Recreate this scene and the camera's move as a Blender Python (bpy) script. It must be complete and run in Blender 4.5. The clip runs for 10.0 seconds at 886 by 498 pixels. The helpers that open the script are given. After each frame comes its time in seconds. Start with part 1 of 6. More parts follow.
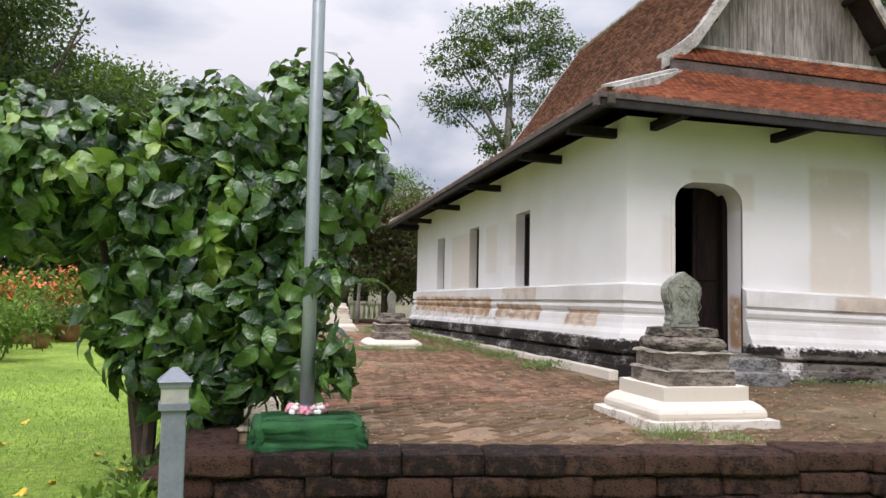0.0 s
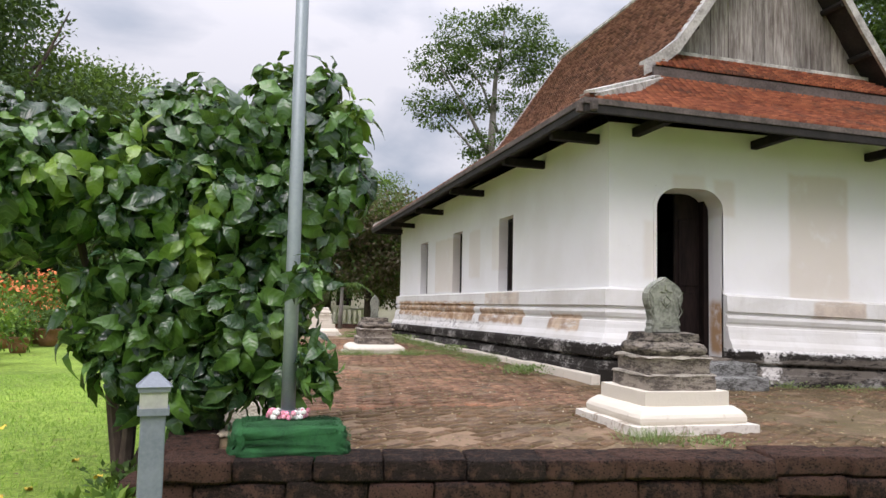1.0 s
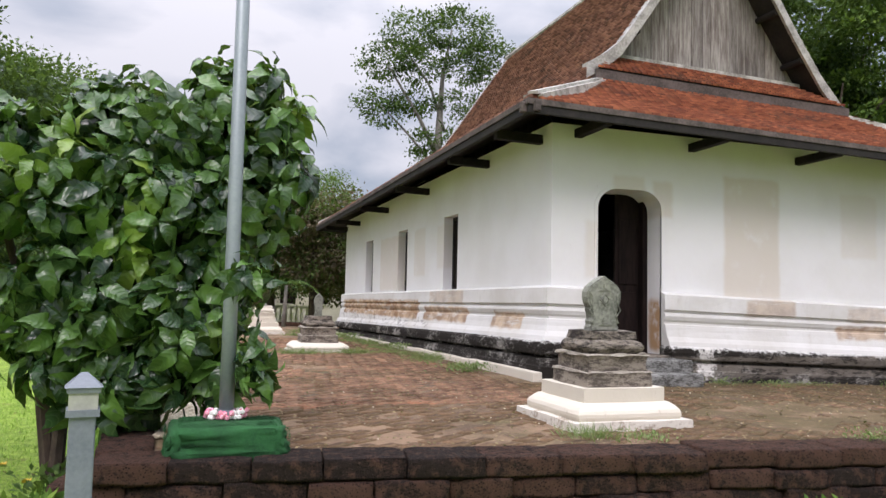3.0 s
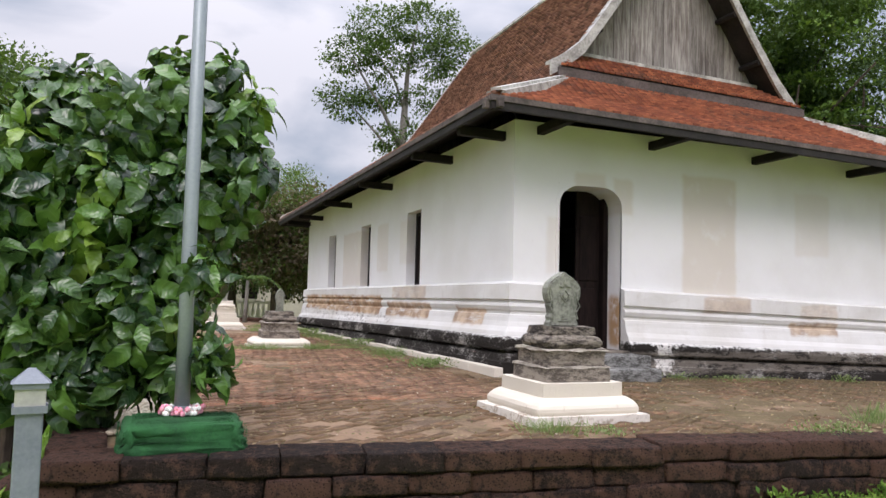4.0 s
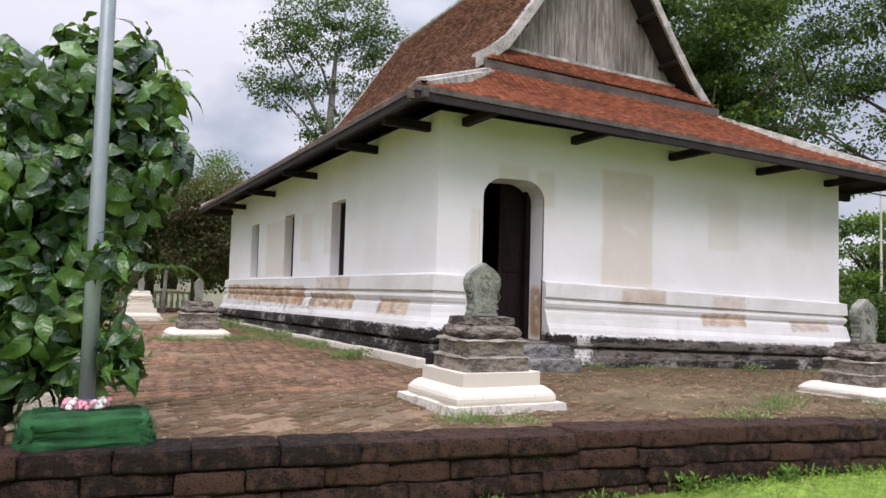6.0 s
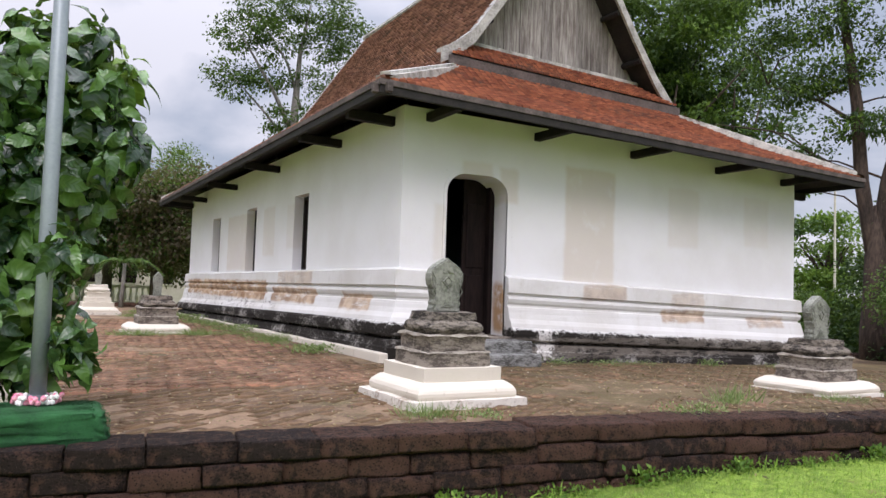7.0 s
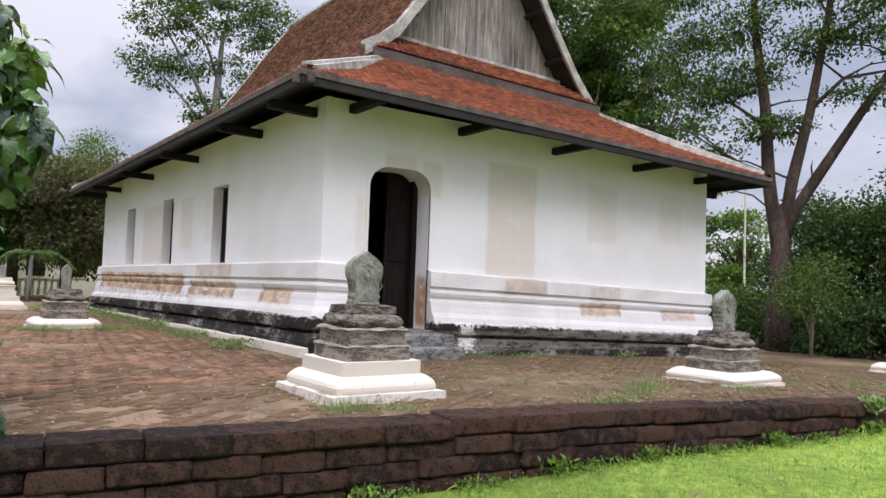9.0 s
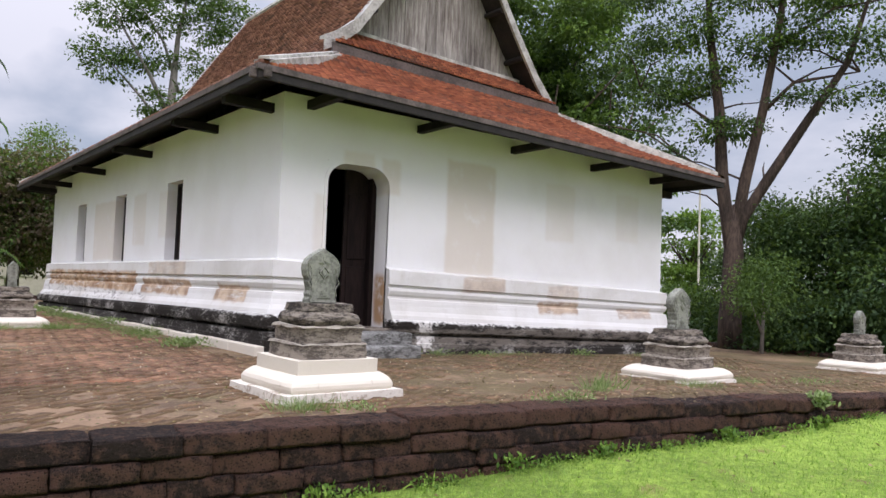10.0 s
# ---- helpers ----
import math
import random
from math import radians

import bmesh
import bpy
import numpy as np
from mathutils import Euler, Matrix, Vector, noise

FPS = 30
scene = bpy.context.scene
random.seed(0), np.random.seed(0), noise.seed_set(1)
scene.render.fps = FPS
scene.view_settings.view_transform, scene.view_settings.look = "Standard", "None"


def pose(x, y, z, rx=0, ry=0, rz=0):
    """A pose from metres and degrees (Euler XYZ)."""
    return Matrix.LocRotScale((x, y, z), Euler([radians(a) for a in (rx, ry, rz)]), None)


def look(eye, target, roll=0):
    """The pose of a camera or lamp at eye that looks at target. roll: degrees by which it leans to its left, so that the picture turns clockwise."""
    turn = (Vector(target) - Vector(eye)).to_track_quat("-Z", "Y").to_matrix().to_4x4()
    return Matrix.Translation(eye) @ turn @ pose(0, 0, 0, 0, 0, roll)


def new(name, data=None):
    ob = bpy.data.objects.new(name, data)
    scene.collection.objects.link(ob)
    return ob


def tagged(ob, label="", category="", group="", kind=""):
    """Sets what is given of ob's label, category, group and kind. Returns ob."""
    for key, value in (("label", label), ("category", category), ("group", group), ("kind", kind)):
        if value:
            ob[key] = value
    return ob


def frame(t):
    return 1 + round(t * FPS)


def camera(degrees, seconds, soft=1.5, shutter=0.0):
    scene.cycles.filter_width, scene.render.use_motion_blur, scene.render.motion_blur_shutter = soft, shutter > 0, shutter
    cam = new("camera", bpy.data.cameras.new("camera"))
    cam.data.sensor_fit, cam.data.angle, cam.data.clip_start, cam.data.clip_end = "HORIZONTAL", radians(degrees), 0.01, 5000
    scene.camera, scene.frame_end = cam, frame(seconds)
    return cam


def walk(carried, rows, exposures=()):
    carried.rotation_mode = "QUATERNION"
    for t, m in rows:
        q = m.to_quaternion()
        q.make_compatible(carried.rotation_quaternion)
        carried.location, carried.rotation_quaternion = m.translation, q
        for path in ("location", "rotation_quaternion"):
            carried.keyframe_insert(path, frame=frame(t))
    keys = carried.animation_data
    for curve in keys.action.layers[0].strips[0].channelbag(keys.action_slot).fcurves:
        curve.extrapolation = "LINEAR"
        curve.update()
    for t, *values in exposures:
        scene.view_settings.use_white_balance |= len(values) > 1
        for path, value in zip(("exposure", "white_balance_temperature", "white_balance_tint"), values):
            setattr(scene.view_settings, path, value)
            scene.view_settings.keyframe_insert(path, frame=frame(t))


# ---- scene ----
cam = camera(61.3, 10.0)
PATH = [
    (0, (-4.232, -7.967, 0.86), (-3.773, -6.025, 0.992), 1.1),
    (0.5, (-4.232, -7.968, 0.86), (-3.755, -6.03, 0.998), 1.1),
    (1, (-4.227, -7.968, 0.86), (-3.726, -6.038, 1.005), 1.2),
    (1.5, (-4.22, -7.976, 0.862), (-3.693, -6.053, 1.011), 1.2),
    (2, (-4.215, -7.975, 0.861), (-3.652, -6.062, 1.011), 1.2),
    (3.5, (-4.193, -7.989, 0.863), (-3.512, -6.113, 1.001), 1.3),
    (4, (-4.179, -7.988, 0.86), (-3.451, -6.13, 0.994), 1.4),
    (4.5, (-4.165, -7.99, 0.859), (-3.394, -6.149, 0.99), 1.4),
    (5, (-4.154, -7.989, 0.857), (-3.335, -6.169, 0.984), 1.5),
    (5.5, (-4.146, -7.989, 0.854), (-3.284, -6.189, 0.977), 1.6),
    (6.8, (-4.107, -7.982, 0.857), (-3.134, -6.238, 0.964), 1.8),
    (7, (-4.108, -7.99, 0.851), (-3.119, -6.254, 0.958), 1.9),
    (7.5, (-4.096, -7.991, 0.849), (-3.069, -6.278, 0.954), 1.9),
    (8, (-4.084, -7.995, 0.848), (-3.015, -6.308, 0.95), 2.0),
    (8.5, (-4.066, -7.993, 0.846), (-2.957, -6.332, 0.946), 2.0),
    (9, (-4.058, -8.0, 0.848), (-2.903, -6.37, 0.946), 2.0),
    (9.5, (-4.041, -7.994, 0.845), (-2.843, -6.395, 0.943), 2.1),
    (10, (-4.029, -7.991, 0.842), (-2.789, -6.426, 0.94), 2.1),
]
walk(cam, [(t, look(eye, target, roll)) for t, eye, target, roll in PATH], [(0, 0.54, 6560, 23), (10, 0.54, 6330, 25)])

# ---- light ----
SUN_EL, SUN_AZ = radians(47), radians(-150)
world = bpy.data.worlds.new("world")
scene.world = world
world.use_nodes = True
wt = world.node_tree
wt.nodes.clear()


def wnode(kind, **vals):
    n = wt.nodes.new(kind)
    for k, v in vals.items():
        n.inputs[k].default_value = v
    return n


def wlink(a, b):
    wt.links.new(a, b)


w_out = wnode("ShaderNodeOutputWorld")
w_bg = wnode("ShaderNodeBackground", Strength=0.12)
w_sky = wnode("ShaderNodeTexSky")
w_sky.sky_type = "NISHITA"
w_sky.sun_disc = False
w_sky.sun_elevation, w_sky.sun_rotation = SUN_EL, SUN_AZ
w_tc = wnode("ShaderNodeTexCoord")
w_map = wnode("ShaderNodeMapping", Scale=(1.0, 1.0, 2.2))
w_n1 = wnode("ShaderNodeTexNoise", Scale=2.6, Detail=7.0, Roughness=0.5, Distortion=0.25)
w_ramp = wt.nodes.new("ShaderNodeValToRGB")
w_ramp.color_ramp.elements[0].position, w_ramp.color_ramp.elements[0].color = 0.40, (2.75, 3.3, 3.75, 1)
w_ramp.color_ramp.elements[1].position, w_ramp.color_ramp.elements[1].color = 0.57, (5.4, 5.72, 5.8, 1)
w_sep = wnode("ShaderNodeSeparateXYZ")
w_el = wnode("ShaderNodeMapRange")
w_el.inputs["From Min"].default_value, w_el.inputs["From Max"].default_value = 0.0, 1.0
w_el.inputs["To Min"].default_value, w_el.inputs["To Max"].default_value = 0.78, 5.6
w_mul = wt.nodes.new("ShaderNodeVectorMath")
w_mul.operation = "SCALE"
w_mix = wt.nodes.new("ShaderNodeMix")
w_mix.data_type = "RGBA"
w_mix.inputs["Factor"].default_value = 0.9
wlink(w_tc.outputs["Generated"], w_map.inputs["Vector"])
wlink(w_map.outputs["Vector"], w_n1.inputs["Vector"])
wlink(w_n1.outputs["Fac"], w_ramp.inputs["Fac"])
wlink(w_tc.outputs["Generated"], w_sep.inputs[0])
w_sq = wt.nodes.new("ShaderNodeMath")
w_sq.operation = "POWER"
w_sq.inputs[1].default_value = 3.0
wlink(w_sep.outputs["Z"], w_sq.inputs[0])
wlink(w_sq.outputs[0], w_el.inputs["Value"])
wlink(w_ramp.outputs["Color"], w_mul.inputs[0])
wlink(w_el.outputs["Result"], w_mul.inputs["Scale"])
wlink(w_sky.outputs["Color"], w_mix.inputs["A"])
wlink(w_mul.outputs["Vector"], w_mix.inputs["B"])
wlink(w_mix.outputs["Result"], w_bg.inputs["Color"])
wlink(w_bg.outputs["Background"], w_out.inputs["Surface"])

sun_data = bpy.data.lights.new("sun", "SUN")
sun_data.energy, sun_data.angle, sun_data.color = 1.2, radians(25), (1.0, 0.97, 0.93)
sun = new("sun", sun_data)
sun.matrix_world = look((math.sin(SUN_AZ) * 30 * math.cos(SUN_EL), math.cos(SUN_AZ) * 30 * math.cos(SUN_EL), 30 * math.sin(SUN_EL)), (0, 0, 0))


# ---- materials ----
class Nodes:
    """A short way to write node trees."""

    def __init__(self, name):
        self.m = bpy.data.materials.new(name)
        self.m.use_nodes = True
        self.t = self.m.node_tree
        self.bsdf = self.t.nodes["Principled BSDF"]
        self.tc = self.t.nodes.new("ShaderNodeTexCoord")

    def set(self, sock, v):
        if hasattr(v, "is_output"):
            self.t.links.new(v, sock)
        else:
            sock.default_value = v

    def noise(self, scale, detail=4, rough=0.6, vec=None, dist=0.0):
        n = self.t.nodes.new("ShaderNodeTexNoise")
        n.inputs["Scale"].default_value, n.inputs["Detail"].default_value = scale, detail
        n.inputs["Roughness"].default_value, n.inputs["Distortion"].default_value = rough, dist
        self.t.links.new(vec or self.tc.outputs["Object"], n.inputs["Vector"])
        return n.outputs["Fac"]

    def cells(self, scale, vec=None):
        n = self.t.nodes.new("ShaderNodeTexVoronoi")
        n.inputs["Scale"].default_value = scale
        self.t.links.new(vec or self.tc.outputs["Object"], n.inputs["Vector"])
        return n.outputs["Distance"]

    def scaled(self, sx, sy, sz):
        n = self.t.nodes.new("ShaderNodeMapping")
        n.inputs["Scale"].default_value = (sx, sy, sz)
        self.t.links.new(self.tc.outputs["Object"], n.inputs["Vector"])
        return n.outputs["Vector"]

    def ramp(self, v, a, b):
        n = self.t.nodes.new("ShaderNodeMapRange")
        n.interpolation_type = "SMOOTHSTEP"
        n.inputs["From Min"].default_value, n.inputs["From Max"].default_value = a, b
        self.t.links.new(v, n.inputs["Value"])
        return n.outputs["Result"]

    def math(self, op, a, b=0.0):
        n = self.t.nodes.new("ShaderNodeMath")
        n.operation = op
        self.set(n.inputs[0], a)
        self.set(n.inputs[1], b)
        return n.outputs[0]

    def mix(self, f, a, b, mode="MIX"):
        n = self.t.nodes.new("ShaderNodeMix")
        n.data_type, n.blend_type = "RGBA", mode
        self.set(n.inputs["Factor"], f)
        self.set(n.inputs["A"], (*a, 1) if isinstance(a, tuple) else a)
        self.set(n.inputs["B"], (*b, 1) if isinstance(b, tuple) else b)
        return n.outputs["Result"]

    def axis(self, i, vec=None):
        n = self.t.nodes.new("ShaderNodeSeparateXYZ")
        self.t.links.new(vec or self.tc.outputs["Object"], n.inputs[0])
        return n.outputs[i]

    def random(self):
        return self.t.nodes.new("ShaderNodeObjectInfo").outputs["Random"]

    def island(self):
        return self.t.nodes.new("ShaderNodeNewGeometry").outputs["Random Per Island"]

    def value(self, col, f, lo, hi):
        n = self.t.nodes.new("ShaderNodeHueSaturation")
        m = self.t.nodes.new("ShaderNodeMapRange")
        m.inputs["To Min"].default_value, m.inputs["To Max"].default_value = lo, hi
        self.t.links.new(f, m.inputs["Value"])
        self.t.links.new(m.outputs["Result"], n.inputs["Value"])
        self.set(n.inputs["Color"], col)
        return n.outputs["Color"]

    def done(self, col, rough=0.8, bump=None, strength=0.3, dist=0.01, metal=0.0, spec=0.5):
        self.set(self.bsdf.inputs["Base Color"], (*col, 1) if isinstance(col, tuple) else col)
        self.set(self.bsdf.inputs["Roughness"], rough)
        self.bsdf.inputs["Metallic"].default_value = metal
        self.bsdf.inputs["Specular IOR Level"].default_value = spec
        if bump is not None:
            b = self.t.nodes.new("ShaderNodeBump")
            b.inputs["Strength"].default_value, b.inputs["Distance"].default_value = strength, dist
            self.t.links.new(bump, b.inputs["Height"])
            self.t.links.new(b.outputs["Normal"], self.bsdf.inputs["Normal"])
        return self.m


def mottled(name, a, b, s1=1.2, s2=18, rough=0.85, strength=0.3, vary=0.0, lo=0.35, hi=0.65, metal=0.0, stretch=(1, 1, 1), spec=0.4):
    """Two colours mixed by a broad and a fine noise, with relief; vary: brightness from piece to piece."""
    n = Nodes(name)
    v = n.scaled(*stretch)
    f = n.math("ADD", n.math("MULTIPLY", n.noise(s1, 5, vec=v), 0.6), n.math("MULTIPLY", n.noise(s2, 5, vec=v), 0.4))
    col = n.mix(n.ramp(f, lo, hi), a, b)
    if vary:
        col = n.value(col, n.math("FRACT", n.math("ADD", n.random(), n.island())), 1 - vary, 1 + vary)
    return n.done(col, rough, n.noise(s2 * 2, 6, vec=v), strength, 0.01, metal, spec)


def box_mask(n, vec, lo, hi, soft=0.06):
    """1 inside a box of the place, with soft uneven sides."""
    out = None
    for i in range(3):
        if lo[i] is None:
            continue
        c = n.axis(i, vec)
        m = n.math("MULTIPLY", n.ramp(c, lo[i] - soft, lo[i] + soft), n.ramp(n.math("MULTIPLY", c, -1.0), -hi[i] - soft, -hi[i] + soft))
        out = m if out is None else n.math("MULTIPLY", out, m)
    return out


def wobbled(n, amount, scale):
    no = n.t.nodes.new("ShaderNodeTexNoise")
    no.inputs["Scale"].default_value, no.inputs["Detail"].default_value = scale, 4
    n.t.links.new(n.tc.outputs["Object"], no.inputs["Vector"])
    s = n.t.nodes.new("ShaderNodeVectorMath")
    s.operation = "MULTIPLY_ADD"
    n.t.links.new(no.outputs["Color"], s.inputs[0])
    s.inputs[1].default_value = (amount, amount, amount)
    n.t.links.new(n.tc.outputs["Object"], s.inputs[2])
    o = n.t.nodes.new("ShaderNodeVectorMath")
    o.operation = "SUBTRACT"
    n.t.links.new(s.outputs[0], o.inputs[0])
    o.inputs[1].default_value = (amount / 2, amount / 2, amount / 2)
    return o.outputs[0]


def plaster_material():
    n = Nodes("white_plaster")
    col = n.mix(n.ramp(n.noise(0.7, 5), 0.35, 0.7), (0.78, 0.78, 0.785), (0.72, 0.715, 0.70))
    vec = wobbled(n, 0.07, 4)
    beige = (0.62, 0.55, 0.46)
    for lo, hi, k in (((2.42, None, 1.0), (3.32, None, 2.6), 0.65), ((4.4, None, 1.6), (5.05, None, 2.5), 0.3), ((6.1, None, 1.7), (6.7, None, 2.5), 0.24),
                      ((0.75, None, 2.3), (1.2, None, 2.5), 0.5), ((1.32, None, 2.0), (1.62, None, 2.46), 0.55), ((0.36, None, 1.2), (0.52, None, 1.9), 0.35),
                      ((None, 5.2, 1.35), (None, 5.9, 2.25), 0.4), ((None, 6.9, 1.1), (None, 8.6, 2.25), 0.55), ((None, 3.9, 1.45), (None, 4.5, 2.2), 0.3)):
        f = n.math("MULTIPLY", box_mask(n, vec, lo, hi, 0.04), k)
        f = n.math("MULTIPLY", f, n.ramp(n.noise(3.5, 6), 0.1, 0.45))
        col = n.mix(f, col, beige)
    jamb = n.math("MULTIPLY", box_mask(n, wobbled(n, 0.12, 5), (1.36, 0.05, 0.30), (1.52, 0.36, 0.95), 0.06), n.ramp(n.noise(5, 6), 0.3, 0.52))
    col = n.mix(n.math("MULTIPLY", jamb, 0.95), col, (0.42, 0.25, 0.12))
    specks = n.ramp(n.noise(22, 3), 0.73, 0.78)
    col = n.mix(n.math("MULTIPLY", specks, 0.35), col, (0.35, 0.33, 0.28))
    return n.done(col, 0.9, n.noise(9, 8, 0.65), 0.22, 0.012, 0, 0.25)


def moulding_material():
    n = Nodes("stained_plaster_moulding")
    col = n.mix(n.ramp(n.noise(1.1, 5), 0.35, 0.7), (0.69, 0.685, 0.665), (0.60, 0.585, 0.55))
    vec = wobbled(n, 0.08, 5)
    rust = n.mix(n.ramp(n.noise(4, 6), 0.35, 0.65), (0.27, 0.145, 0.065), (0.55, 0.40, 0.26))
    for lo, hi, k in (((None, 5.3, 0.55), (None, 12.2, 0.90), 0.9), ((None, 2.7, 0.56), (None, 4.9, 0.8), 0.8), ((None, 0.7, 0.55), (None, 1.7, 0.76), 0.75), ((None, 2.9, 0.85), (None, 4.6, 1.06), 0.45),
                      ((2.7, None, 0.76), (3.5, None, 0.98), 0.5), ((4.2, None, 0.46), (5.1, None, 0.66), 0.7), ((6.1, None, 0.40), (7.0, None, 0.56), 0.55), ((4.4, None, 0.7), (5.1, None, 0.9), 0.4)):
        f = n.math("MULTIPLY", box_mask(n, vec, lo, hi, 0.03), min(1.0, k * 1.05))
        f = n.math("MULTIPLY", f, n.ramp(n.noise(2.2, 9, 0.8, vec=n.scaled(0.8, 0.8, 4.5)), 0.34, 0.50))
        col = n.mix(f, col, rust)
    grime = n.math("MULTIPLY", n.ramp(n.noise(5, 7, 0.75, vec=n.scaled(1, 1, 0.35)), 0.52, 0.75), 0.4)
    col = n.mix(grime, col, (0.42, 0.38, 0.32))
    side = n.math("MULTIPLY", box_mask(n, vec, (None, 4.5, 0.2), (None, 12.6, 0.62), 0.12), n.ramp(n.noise(6, 7, 0.8, vec=n.scaled(1, 1, 2.5)), 0.5, 0.64))
    col = n.mix(n.math("MULTIPLY", side, 0.75), col, (0.09, 0.075, 0.06))
    return n.done(col, 0.9, n.noise(12, 8, 0.65), 0.3, 0.012, 0, 0.25)


def plinth_material():
    n = Nodes("blackened_limewashed_plinth")
    v = n.scaled(1, 1, 2.0)
    f = n.math("ADD", n.math("MULTIPLY", n.noise(1.6, 6, 0.7, vec=v), 0.6), n.math("MULTIPLY", n.noise(16, 9, 0.85, vec=n.scaled(1, 1, 3.5)), 0.55))
    col = n.mix(n.ramp(f, 0.575, 0.71), (0.02, 0.017, 0.014), (0.34, 0.325, 0.30))
    level = n.math("ADD", n.axis(2), n.math("MULTIPLY", n.axis(0), 0.037))
    up = n.ramp(n.math("ADD", level, n.math("MULTIPLY", n.noise(13, 9, 0.86), 0.30)), 0.56, 0.585)
    col = n.mix(n.math("MULTIPLY", up, 0.9), col, (0.7, 0.69, 0.66))
    course = n.math("MULTIPLY", box_mask(n, wobbled(n, 0.1, 6), (1.3, -1.0, -0.02), (8.0, 0.6, 0.25), 0.02), n.ramp(n.noise(3.5, 9, 0.8, vec=n.scaled(1, 1, 4)), 0.42, 0.53))
    col = n.mix(n.math("MULTIPLY", course, 0.5), col, (0.24, 0.21, 0.175))
    patch = box_mask(n, wobbled(n, 0.35, 9), (1.85, None, 0.0), (2.1, None, 0.42), 0.02)
    col = n.mix(n.math("MULTIPLY", n.math("MULTIPLY", patch, n.ramp(n.noise(22, 8, 0.8), 0.42, 0.5)), 0.85), col, (0.68, 0.66, 0.62))
    return n.done(col, 0.95, n.noise(14, 8, 0.7), 0.6, 0.02, 0, 0.2)


def paving_material():
    n = Nodes("mossy_earth_over_brick_paving")
    f = n.math("ADD", n.math("MULTIPLY", n.noise(0.9, 6), 0.55), n.math("MULTIPLY", n.noise(9, 10, 0.86), 0.45))
    col = n.mix(n.ramp(f, 0.41, 0.59), (0.10, 0.068, 0.045), (0.26, 0.175, 0.112))
    col = n.mix(n.math("MULTIPLY", n.ramp(n.noise(0.6, 5), 0.5, 0.68), 0.55), col, (0.10, 0.10, 0.035))
    col = n.mix(n.math("MULTIPLY", n.ramp(n.noise(55, 3), 0.64, 0.72), 0.6), col, (0.38, 0.31, 0.22))
    col = n.mix(n.math("MULTIPLY", n.math("MULTIPLY", box_mask(n, wobbled(n, 1.2, 1.0), (-0.9, -4.6, None), (9.0, 0.2, None), 0.5), n.ramp(n.noise(2.6, 6, 0.7), 0.32, 0.55)), 0.78), col, (0.098, 0.076, 0.036))
    return n.done(col, 0.95, n.noise(40, 6, 0.7), 0.6, 0.015, 0, 0.2)


def paver_material():
    n = Nodes("worn_red_paving_brick")
    f = n.math("ADD", n.math("MULTIPLY", n.noise(1.1, 6), 0.5), n.math("MULTIPLY", n.noise(12, 6, 0.7), 0.5))
    f = n.math("ADD", n.math("MULTIPLY", f, 0.6), n.math("MULTIPLY", n.noise(7, 10, 0.88), 0.4))
    col = n.mix(n.ramp(f, 0.42, 0.60), (0.125, 0.074, 0.048), (0.36, 0.20, 0.122))
    red = n.math("MULTIPLY", box_mask(n, wobbled(n, 0.8, 1.6), (-3.9, -3.4, None), (-2.2, -1.7, None), 0.35), 0.8)
    col = n.mix(red, col, (0.36, 0.15, 0.08))
    col = n.value(col, n.math("FRACT", n.math("ADD", n.random(), n.island())), 0.7, 1.3)
    col = n.mix(n.math("MULTIPLY", n.ramp(n.noise(0.8, 9, 0.8), 0.47, 0.62), 0.6), col, (0.098, 0.076, 0.036))
    col = n.mix(n.math("MULTIPLY", n.math("MULTIPLY", box_mask(n, wobbled(n, 1.2, 1.0), (-0.9, -4.6, None), (9.0, 0.2, None), 0.5), n.ramp(n.noise(2.6, 6, 0.7), 0.32, 0.55)), 0.78), col, (0.098, 0.076, 0.036))
    col = n.mix(n.math("MULTIPLY", n.ramp(n.noise(30, 8, 0.85), 0.56, 0.64), 0.7), col, (0.40, 0.27, 0.17))
    col = n.mix(n.math("MULTIPLY", n.ramp(n.noise(17, 8, 0.85), 0.55, 0.63), 0.6), col, (0.045, 0.03, 0.02))
    return n.done(col, 0.95, n.noise(16, 9, 0.85), 0.8, 0.02, 0, 0.2)


def lawn_material():
    n = Nodes("lawn")
    f = n.math("ADD", n.math("MULTIPLY", n.noise(0.5, 5), 0.35), n.math("MULTIPLY", n.noise(14, 9, 0.85), 0.65))
    col = n.mix(n.ramp(f, 0.40, 0.60), (0.115, 0.185, 0.028), (0.315, 0.45, 0.07))
    col = n.mix(n.math("MULTIPLY", n.ramp(n.noise(2.3, 5), 0.6, 0.72), 0.6), col, (0.2, 0.15, 0.07))
    col = n.mix(n.math("MULTIPLY", n.ramp(n.noise(6.5, 5, 0.7), 0.60, 0.70), 0.55), col, (0.10, 0.10, 0.03))
    far = n.t.nodes.new("ShaderNodeVectorMath")
    far.operation = "LENGTH"
    n.t.links.new(n.tc.outputs["Object"], far.inputs[0])
    col = n.mix(n.ramp(far.outputs["Value"], 24, 34), col, (0.035, 0.04, 0.018))
    return n.done(col, 0.9, n.noise(45, 6, 0.8), 0.8, 0.03, 0, 0.2)


